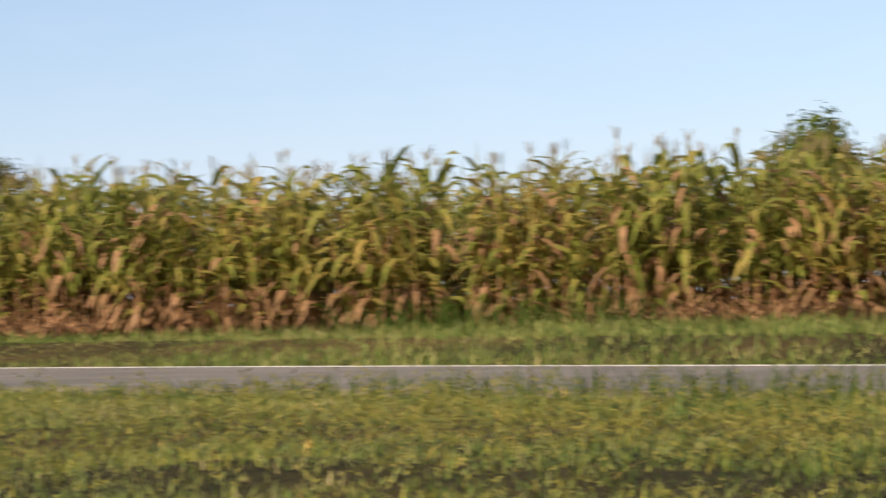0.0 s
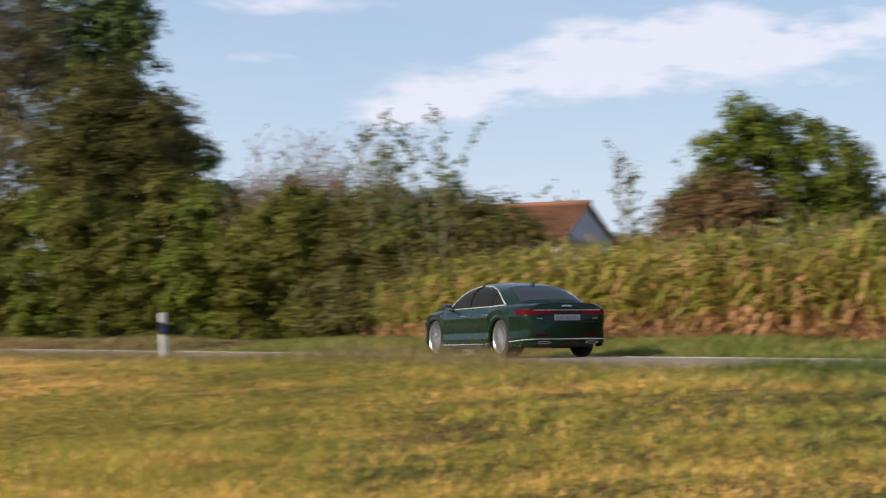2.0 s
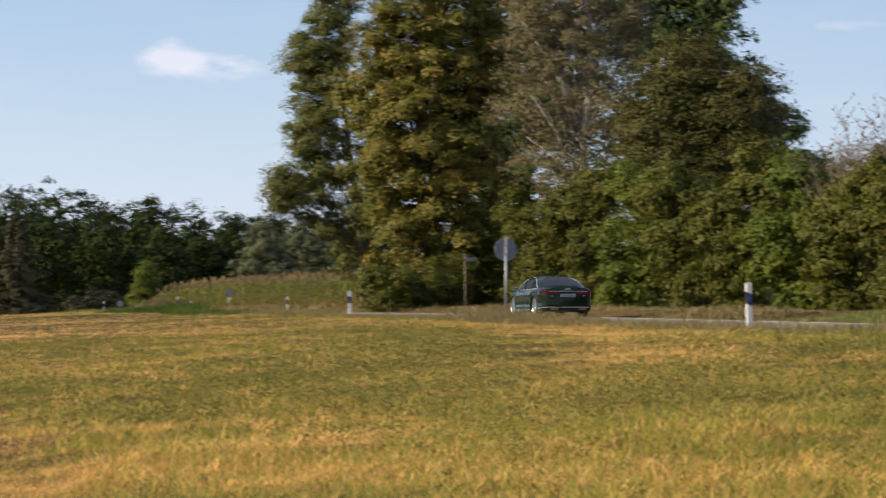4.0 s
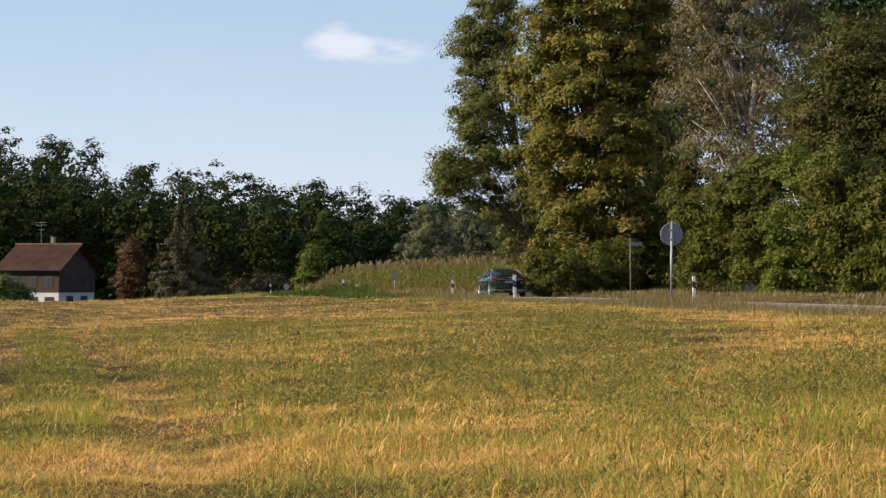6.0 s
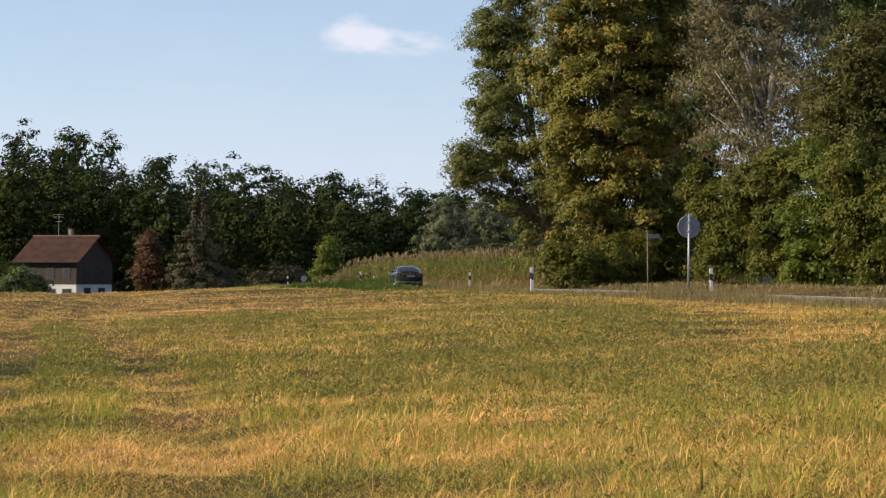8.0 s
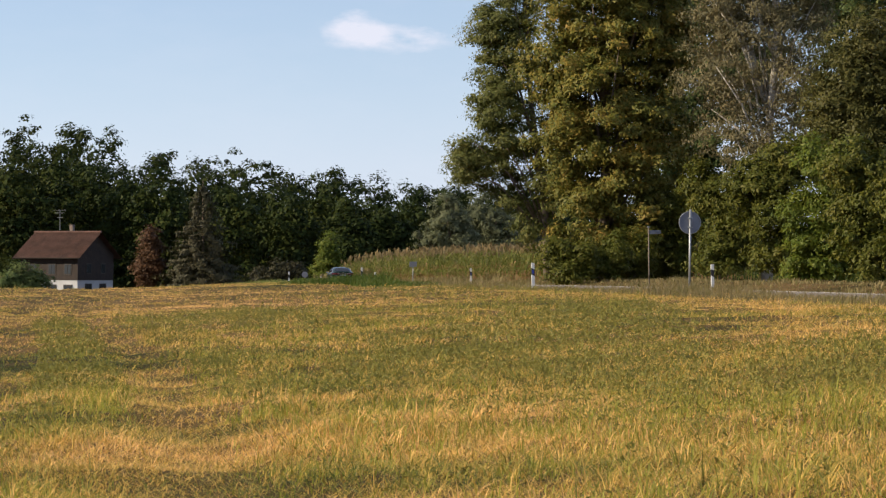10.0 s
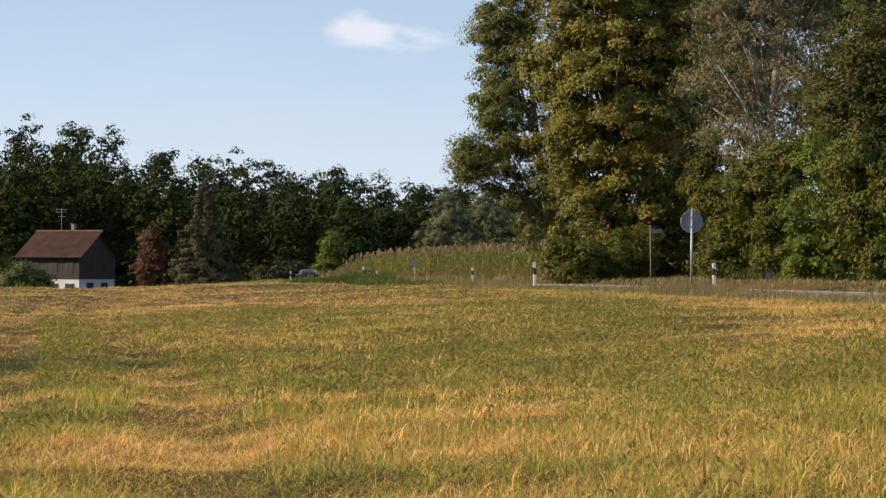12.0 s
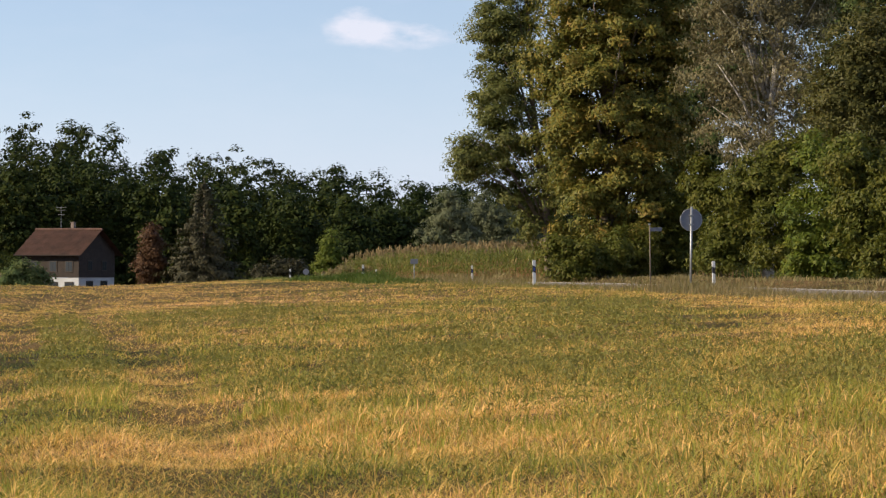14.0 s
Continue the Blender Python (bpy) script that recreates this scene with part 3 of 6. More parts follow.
def build_stems(name, label, az, dist, height, stems, leaves, leaf, mat, bark, seed, fan=0.3, twigs=5):
    """A fan of slender upright stems with short side twigs and few leaves along them."""
    r = np.random.default_rng(seed)
    s, q = spot(az, dist)
    root = new(name)
    root.matrix_world = Matrix.Translation(place(s, q)) @ pose(0, 0, 0, 0, 0, -az)
    pts = []
    for _ in range(stems):
        bm = bmesh.new()
        lean, depth, h = r.normal() * fan, r.normal() * fan, height * r.uniform(0.72, 1.0)
        line = [Vector((lean * h * (k / 5) ** 1.4 + r.normal() * 0.03, depth * h * (k / 5) ** 1.4, h * k / 5)) for k in range(6)]
        tube_bm(line, [0.035, 0.028, 0.022, 0.016, 0.011, 0.006], 5, bm)
        for _ in range(twigs):
            k = int(r.integers(2, 5))
            start = line[k].lerp(line[k + 1], float(r.random()))
            a, long_ = r.uniform(0, 6.28), r.uniform(0.35, 0.9) * height / 6
            end = start + Vector((math.cos(a) * long_ * 0.7, math.sin(a) * long_ * 0.7, long_ * r.uniform(0.25, 0.9)))
            tube_bm([start, start.lerp(end, 0.5) + Vector((0, 0, 0.04)), end], [0.011, 0.008, 0.004], 4, bm)
            for _ in range(leaves):
                p = start.lerp(end, float(r.uniform(0.25, 1.05)))
                pts.append((p.x + r.normal() * 0.07, p.y + r.normal() * 0.07, p.z + r.normal() * 0.07))
        part("stem", bm, bark, root)
    if pts:
        pts = np.array(pts)
        quads_object("crown", leaf_shapes(pts, leaf, r, 0.6), len(pts), mat, root, corners=3)
    return tagged(root, label, "shrub")


def build_trees():
    tall = "trees beside the road"
    build_tree("ash_tree", "slender tall tree with sparse grey-green leaves", "tree", 2.35, 150,
               [(-2.5, 0, 13.6, 1.8, 2, 3.2), (-3.0, 0.5, 10.0, 1.9, 2.2, 2.4), (-4.6, 0, 7.0, 1.3, 1.6, 1.2), (-2.6, 0.4, 7.4, 1.7, 2, 1.5), (-3.6, 0, 13.8, 1.0, 1.4, 1.4), (-2.0, 0, 17.2, 1.5, 1.4, 2.5), (-0.2, 0, 5.0, 1.5, 1.5, 1.6), (0.4, 0, 8.0, 1.6, 1.5, 3.0), (-2.4, 0.5, 5.2, 1.7, 1.5, 1.4), (-4.4, 0, 6.2, 1.5, 1.5, 1.2), (-1.0, 0.3, 3.2, 1.4, 1.3, 1.4)],
               430, 95, 0.125, L_ASH, 11, (0.26, -1.9), spread=0.42, limbs=24, group=tall)
    build_tree("lime_tree", "tall lime tree with yellowing brown-tinged leaves", "tree", 3.45, 141,
               [(-0.6, 0, 16, 3.0, 3, 4.6), (1.6, 0, 13.5, 2.6, 3, 4.0), (-2.2, 0.3, 11.5, 2.2, 2.5, 3.4), (0.4, -0.6, 9.0, 3.4, 3, 3.2), (2.6, 0, 8.5, 1.9, 2.4, 3.4), (-1.8, -0.4, 7.0, 1.8, 2, 2.2), (1.6, -0.5, 5.4, 2.6, 2.4, 2.0), (2.2, 0, 17.0, 2.0, 2.4, 3.0), (-1.8, 0, 19, 1.6, 2, 2.4), (-0.8, -0.6, 3.6, 2.0, 1.6, 2.0), (1.0, -0.8, 2.6, 2.4, 1.6, 2.0), (-1.5, 0, 1.8, 1.2, 1.2, 1.4), (3.5, 0.5, 13.5, 1.5, 2, 4.2), (3.4, 0.5, 7.5, 1.5, 2, 3.2), (3.0, 0, 3.2, 1.4, 1.6, 2.2), (0.5, 1.4, 5.4, 2.8, 1.6, 2.0), (0.5, 1.6, 11.0, 3.0, 1.6, 5.0)],
               800, 120, 0.145, L_LIME, 12, (0.36, 0.5), spread=0.46, limbs=26, group=tall)
    build_tree("birch_tree", "greyish birch with fine hanging twigs", "tree", 6.95, 132,
               [(0, 0, 14.5, 2.4, 2.4, 4.6), (1.4, 0, 11.0, 2.1, 2.4, 4.2), (-2.2, 0, 10.5, 2.0, 2, 4.2), (-2.4, 0, 15.5, 1.6, 2, 3.6), (0.4, 0, 18.5, 1.7, 1.8, 2.6), (-1.2, 0, 15.5, 1.6, 1.6, 3.2), (2.2, 0.3, 15, 1.5, 1.6, 3.0), (0, 0, 7, 3, 2.5, 2.6)],
               620, 66, 0.11, L_BIRCH, 13, (0.3, 0.6), M_BIRCH, spread=0.45, droop=0.8, limbs=30, aspect=0.5, group=tall)
    build_tree("dark_tree", "broad tall dark green tree behind the hedge", "tree", 9.1, 158,
               [(0.6, 0, 15.5, 3.4, 3, 5.2), (-2.2, 0, 17.0, 2.6, 3, 4.0), (3.2, 0, 11.0, 2.8, 3, 4.0), (5.0, 0.5, 7.5, 2.6, 3, 3.4), (6.6, 0, 5.2, 1.9, 2.6, 3.2), (-1.0, 0, 9.5, 4.0, 3, 4.6), (-8.6, 2, 9.0, 2.4, 2, 5.5), (-7.2, 2, 14.5, 2.6, 2, 4.5), (1.5, 0, 19.0, 1.9, 2.4, 2.8), (-10.6, 2, 8.0, 2.2, 2, 6.0), (-10.4, 2, 15.5, 2.2, 2, 5.0), (7.8, 0, 6.4, 1.8, 2.2, 3.0), (6.0, 0, 9.6, 1.9, 2, 2.6)],
               1000, 60, 0.21, L_DARK, 14, (0.4, 0.5), spread=0.5, limbs=16, group=tall)
    build_tree("brown_tree", "olive-brown tree with thinning leaves", "tree", 9.3, 126,
               [(0, 0, 10.6, 2.3, 2, 2.4), (-1.4, 0, 8.8, 2.0, 2, 2.4), (1.7, 0, 8.4, 2.0, 2, 2.6), (3.0, 0, 9.6, 1.3, 1.6, 2.0), (0.2, 0, 6.5, 3.4, 2.4, 2.2)], 560, 70, 0.125, L_OLIVE, 15, (0.16, 0), spread=0.45, group=tall)
    # the hedge of bushes along the far verge
    bushes = "bushes of the roadside hedge"
    for i, (az, w, h, mat) in enumerate(((4.9, 2.0, 4.2, L_HEDGE), (6.0, 2.5, 5.6, L_HEDGE), (7.3, 2.5, 6.6, L_HEDGE), (8.4, 2.2, 5.8, L_GREEN), (9.5, 2.4, 5.6, L_HEDGE), (10.6, 2.2, 5.9, L_HEDGE), (11.7, 2.1, 5.3, L_GREEN),
                                         (12.8, 1.9, 5.0, L_HEDGE), (13.9, 1.8, 4.5, L_HEDGE), (15.0, 1.9, 4.2, L_OLIVE), (16.3, 1.9, 3.9, L_HEDGE), (3.9, 1.8, 3.4, L_GREEN), (2.9, 1.5, 2.6, L_HEDGE))):
        dist = 31.5 / math.sin(radians(az - ROAD_AZ)) + 1.5 * math.sin(i * 2.1)
        r = random.Random(40 + i)
        blobs = [(r.uniform(-0.4, 0.4) * w, r.uniform(-0.6, 0.6), h * f, w * r.uniform(0.45, 0.75), 1.2, h * r.uniform(0.17, 0.26)) for f in (0.12, 0.25, 0.4, 0.55, 0.7, 0.82)]
        build_tree("bush", ("dense green bush of the hedge along the road", "tall leafy bush of the hedge along the road")[h > 5], "bush", az, dist, blobs, 190, 84, 0.125, mat, 60 + i, (0.07, 0.2), spread=0.33, limbs=10, group=bushes)
    for i, (az, h, w) in enumerate(((2.75, 2.6, 1.4), (3.45, 2.2, 1.4), (4.1, 2.8, 1.3))):
        blobs = [(0, 0, h * 0.3, w, 1.0, h * 0.3), (w * 0.5, 0, h * 0.55, w * 0.6, 0.9, h * 0.3), (-w * 0.5, 0, h * 0.6, w * 0.6, 0.9, h * 0.32)]
        build_tree("low_bush", "low green bush at the foot of the tall trees", "bush", az, 134 + 2 * i, blobs, 90, 60, 0.12, L_HEDGE, 160 + i, (0.05, 0.1), spread=0.3, limbs=8)
    # thin shrubs that stand above the hedge's end
    for i, (az, h, n) in enumerate(((15.0, 5.0, 150), (15.9, 4.7, 140), (16.9, 4.5, 120), (17.6, 4.2, 110), (18.2, 3.6, 90))):
        dist = 30.5 / math.sin(radians(az - ROAD_AZ)) + 3
        blobs = [(0, 0, h * 0.78, 0.9, 0.8, h * 0.2), (0.5, 0.2, h * 0.55, 1.2, 0.9, h * 0.22), (-0.6, 0, h * 0.4, 1.2, 1, h * 0.25)]
        build_tree("thin_shrub", "loose olive-green shrub at the end of the hedge", "shrub", az, dist, blobs, n, 40, 0.09, L_OLIVE, 90 + i, (0.05, 0.3), spread=0.28, limbs=30, shell=0.35)
    for i, (az, h) in enumerate(((12.3, 5.6), (12.9, 6.0), (13.6, 6.1), (14.3, 5.8))):
        blobs = [(0, 0, h * 0.8, 0.8, 0.8, h * 0.16), (0.5, 0.2, h * 0.6, 1.1, 0.9, h * 0.2), (-0.5, 0, h * 0.5, 1.1, 1, h * 0.22)]
        build_tree("brown_shrub", "thinning grey-brown shrub behind the hedge", "shrub", az, 32.5 / math.sin(radians(az - ROAD_AZ)) + 3, blobs, 110, 22, 0.075, L_BROWN, 260 + i, (0.05, 0.2), M_TWIG, spread=0.3, limbs=40, shell=0.3)
    for i, (az, h) in enumerate(((12.6, 5.9), (13.1, 6.6), (13.6, 6.8), (14.1, 6.7), (14.6, 6.4))):
        build_stems("twig_shrub", "leafless grey-brown shrub of fine upright twigs", az, 31.5 / math.sin(radians(az - ROAD_AZ)) + 2, h, 18, 3, 0.06, L_BROWN, M_TWIG, 190 + i, 0.14, 13)
    for i, (az, h, n) in enumerate(((15.3, 6.9, 6), (15.9, 7.1, 6), (16.6, 6.6, 5))):
        build_stems("thin_shrub", "tall thin shrub with few dark leaves on bare stems", az, 30.5 / math.sin(radians(az - ROAD_AZ)) + 1.5, h, n, 15, 0.085, L_DARK, M_TWIG, 210 + i, 0.11, 8)
    build_stems("thin_tree", "slender nearly bare young tree behind the corn", 20.75, 100, 7.4, 7, 9, 0.09, L_DARK, M_TWIG, 220, 0.16, 9)
    build_stems("thin_tree", "slender nearly bare young tree behind the village house", 18.9, 140, 7.6, 4, 12, 0.12, L_DARK, M_TWIG, 221, 0.13, 8)
    # trees beyond the corn
    build_tree("round_tree", "round-headed green tree behind the corn", "tree", 24.1, 112,
               [(-1.6, 0, 8.4, 1.4, 1.7, 1.7), (-0.2, 0, 7.4, 2.0, 2.2, 1.9), (1.6, 0, 6.2, 2.0, 2.2, 2.2), (3.0, 0, 4.4, 1.5, 2, 2.4), (-2.8, 0, 5.8, 1.1, 1.6, 1.7), (-1.0, 0, 5.0, 2.6, 2.2, 2.4), (1, 0, 3, 3.2, 2, 2), (-3.0, 0, 7.3, 1.3, 1.6, 1.6), (-3.9, 0, 4.8, 1.6, 1.6, 2.0)], 350, 85, 0.14, L_GREEN, 21, (0.22, 0), spread=0.42)
    build_tree("brown_bush", "reddish brown bush behind the corn", "bush", 22.4, 104,
               [(0, 0, 4.7, 1.9, 1.6, 1.7), (1.4, 0, 4.5, 1.5, 1.4, 1.6), (-1.4, 0, 3.5, 1.5, 1.4, 1.7), (0, 0, 2.6, 2.2, 1.4, 1.4)], 260, 50, 0.11, L_BROWN, 22, (0.1, 0), spread=0.36)
    build_tree("olive_tree", "broad olive-green tree with loose crown behind the corn", "tree", 29.7, 112,
               [(0, 0, 6.7, 2.4, 2.4, 2.1), (1.6, 0, 7.2, 2.0, 2, 1.8), (-1.8, 0, 6.2, 1.8, 2, 2.0), (3.2, 0, 5.6, 1.6, 2, 1.8), (-2.8, 0, 4.2, 1.6, 2, 1.7), (0.4, 0, 4.0, 3.4, 2.2, 2.0), (3.8, 0, 3.8, 1.3, 1.6, 1.4), (-3.3, 0, 6.0, 1.4, 1.6, 1.5), (-1.2, 0, 7.7, 1.8, 1.6, 1.2)], 350, 76, 0.14, L_OLIVE, 23, (0.22, 0.3), spread=0.42)
    build_tree("round_bush", "wide domed bush behind the corn", "bush", 39.4, 96,
               [(-0.3, 0, 5.1, 2.6, 2, 2.1), (2.0, 0, 4.6, 2.4, 2, 2.0), (-2.4, 0, 4.6, 2.0, 2, 2.0), (3.8, 0, 3.8, 1.6, 2, 1.6), (-3.9, 0, 3.8, 1.4, 2, 1.6), (0.6, 0, 3.6, 4.2, 2, 1.8), (0, 0, 5.4, 3.2, 1.6, 1.6)], 520, 56, 0.17, L_OLIVE, 24, (0.16, 0), spread=0.4)
    build_tree("low_bush", "low green bush behind the corn", "bush", 35.4, 100, [(0, 0, 4.2, 1.8, 1.4, 1.7), (1.4, 0, 3.8, 1.2, 1.2, 1.4), (-1.3, 0, 3.7, 1.3, 1.2, 1.5)], 330, 44, 0.15, L_GREEN, 25, (0.1, 0), spread=0.35)
    for az, h, seed in ((19.9, 4.2, 44), (20.7, 4.5, 45)):
        build_tree("low_bush", "low dark bush behind the village house", "bush", az, 142, [(0, 0, h, 1.3, 1.2, 1.0), (0.8, 0, h - 0.6, 1.2, 1.2, 1.2), (-0.8, 0, h - 0.6, 1.2, 1.2, 1.2)], 130, 34, 0.14, L_DARK, seed, (0.08, 0), spread=0.32)
    build_tree("low_bush", "low thin bush behind the corn", "bush", 33.4, 104, [(0, 0, 3.6, 1.6, 1.2, 1.3), (1.0, 0, 3.2, 1.0, 1.0, 1.1)], 60, 22, 0.13, L_OLIVE, 27, (0.08, 0), spread=0.3)
    build_tree("green_tree", "green tree whose top shows over the corn", "tree", 59.3, 62, [(0, 0, 3.9, 0.6, 0.8, 0.6), (0.6, 0, 3.2, 0.55, 0.8, 0.7), (-0.5, 0, 3.2, 0.6, 0.8, 0.7)], 90, 30, 0.12, L_GREEN, 26, (0.1, 0), spread=0.3)
    build_tree("green_tree", "green tree whose top shows over the corn", "tree", 71.0, 70, [(0, 0, 4.4, 1.6, 1.4, 1.2), (1.0, 0, 3.6, 1.2, 1, 1.0)], 150, 30, 0.12, L_GREEN, 28, (0.1, 0), spread=0.3)
    # round the old farmhouse and the edge of the wood
    build_conifer("larch_tree", "broad drooping grey-green conifer before the wood", -5.15, 288, 13.0, 11.6, L_SPRUCE, 31, 24)
    build_tree("rusty_tree", "small tree with rust-brown leaves", "tree", -6.27, 290, [(0.2, 0, 6.4, 1.0, 1.2, 1.6), (0.3, 0, 4.4, 1.4, 1.4, 2.0), (-0.4, 0, 3.0, 1.4, 1.4, 1.6)], 150, 34, 0.2, L_RUST, 32, (0.14, 0))
    build_tree("young_tree", "small bright green tree at the wood's edge", "tree", -2.45, 304, [(0, 0, 6.2, 0.8, 1.0, 1.5), (0.2, 0, 4.7, 1.3, 1.3, 1.5), (-0.3, 0, 3.2, 1.6, 1.4, 1.5)], 130, 40, 0.18, L_GREEN, 33, (0.14, 0))
    build_tree("bare_shrub", "grey-brown shrub at the wood's edge", "shrub", -3.5, 296, [(0, 0, 3.2, 2.2, 1.5, 1.8), (1.6, 0, 3.0, 1.8, 1.5, 1.6), (-1.8, 0, 2.6, 1.6, 1.5, 1.4)], 130, 22, 0.2, L_SPRUCE, 34, (0.1, 0))
    for i, (az, h, w) in enumerate(((0.15, 9.0, 2.6), (1.0, 9.6, 3.0), (1.75, 7.8, 2.3), (0.55, 6.6, 2.2), (2.4, 6.5, 2.0))):
        build_tree("willow_tree", "pale grey-green rounded willow beyond the corn", "tree", az, 258 + 6 * i,
                   [(0, 0, h * 0.72, w * 0.75, 1.8, h * 0.25), (w * 0.5, 0, h * 0.5, w * 0.6, 1.6, h * 0.25), (-w * 0.5, 0, h * 0.45, w * 0.65, 1.6, h * 0.26), (0, 0, h * 0.25, w, 1.6, h * 0.2)], 210, 50, 0.17, L_WILLOW, 70 + i, (0.2, 0), spread=0.4, group="willows")
    build_tree("garden_bush", "dark garden bush before the farmhouse", "bush", -8.95, 282, [(0, 0, 2.6, 1.9, 1.4, 1.6), (1.4, 0, 1.9, 1.5, 1, 1.4), (-1.5, 0, 2.0, 1.6, 1, 1.4)], 130, 40, 0.2, L_DARK, 35, (0.08, 0))
    build_tree("weed_clump", "tall weeds at the edge of the corn", "weeds", -1.75, 236, [(0, 0, 0.7, 1.6, 0.6, 0.7), (2.2, 0, 0.6, 1.2, 0.6, 0.6), (-2.0, 0, 0.7, 1.6, 0.6, 0.7)], 60, 18, 0.13, M_PARCHED, 37, (0.03, 0), spread=0.2, droop=-0.8)


def build_forest():
    """The dark wood behind everything, joined into one."""
    r = np.random.default_rng(3)
    tops = ((-40, 3.0), (-12, 3.1), (-9.6, 3.0), (-8.9, 2.95), (-7.8, 3.15), (-7.0, 2.75), (-6.7, 2.3), (-6.1, 2.5), (-5.6, 2.2), (-4.6, 2.35), (-3.6, 2.2), (-2.8, 2.0), (-2.0, 2.05), (-1.4, 1.8), (-0.5, 1.75), (6, 1.8), (14, 2.0), (22, 1.7))
    verts = []
    for row, (dist, lower, step) in enumerate(((335, 0.75, 0.46), (372, 0.94, 0.42), (415, 1.0, 0.38))):
        for az in np.arange(-13, 5.5, step):
            a = az + r.uniform(-0.25, 0.25)
            d = dist + r.uniform(-12, 12)
            el = np.interp(a, [t[0] for t in tops], [t[1] for t in tops]) * lower * r.uniform(0.95, 1.05) + 0.17
            s, q = spot(a, d)
            foot = place(s, q)
            h = d * math.tan(radians(el)) + 0.57 - foot.z
            w = r.uniform(2.4, 3.8)
            pointed = r.random() < 0.22
            blobs = [(0, 0, h * 0.86, w * (0.35 if pointed else 0.62), 1.8, h * 0.13), (w * 0.4, 0, h * 0.66, w * 0.62, 2, h * 0.17), (-w * 0.4, 0, h * 0.62, w * 0.65, 2, h * 0.17), (0, -0.5, h * 0.42, w * 0.95, 2, h * 0.18), (0, -0.5, h * 0.17, w, 2, h * 0.16)]
            _, pts, facing = bough_leaves(blobs, 54 if row else 64, 46, 1.6, r, 0.5)
            c, sn = math.cos(radians(-a)), math.sin(radians(-a))
            pts = np.stack([pts[:, 0] * c - pts[:, 1] * sn + foot.x, pts[:, 0] * sn + pts[:, 1] * c + foot.y, pts[:, 2] + foot.z], 1)
            facing = np.stack([facing[:, 0] * c - facing[:, 1] * sn, facing[:, 0] * sn + facing[:, 1] * c, facing[:, 2]], 1)
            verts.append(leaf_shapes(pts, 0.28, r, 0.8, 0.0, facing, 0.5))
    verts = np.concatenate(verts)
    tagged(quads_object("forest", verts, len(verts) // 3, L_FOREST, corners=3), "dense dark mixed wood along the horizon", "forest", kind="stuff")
    # an added dark sheet behind the ranks, in place of the wood's deep shade
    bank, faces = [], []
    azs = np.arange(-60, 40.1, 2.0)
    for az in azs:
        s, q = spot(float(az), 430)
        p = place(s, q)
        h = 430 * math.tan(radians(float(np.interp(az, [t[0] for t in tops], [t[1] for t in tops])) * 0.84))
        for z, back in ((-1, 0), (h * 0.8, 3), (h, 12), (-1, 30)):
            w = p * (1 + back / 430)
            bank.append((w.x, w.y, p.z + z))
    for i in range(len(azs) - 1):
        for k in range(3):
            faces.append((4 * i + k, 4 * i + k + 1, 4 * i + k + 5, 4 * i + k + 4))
    tagged(mesh_object("backdrop", bank, faces, L_FOREST), "added dark sheet standing in for the shade inside the wood", "forest", kind="structure")


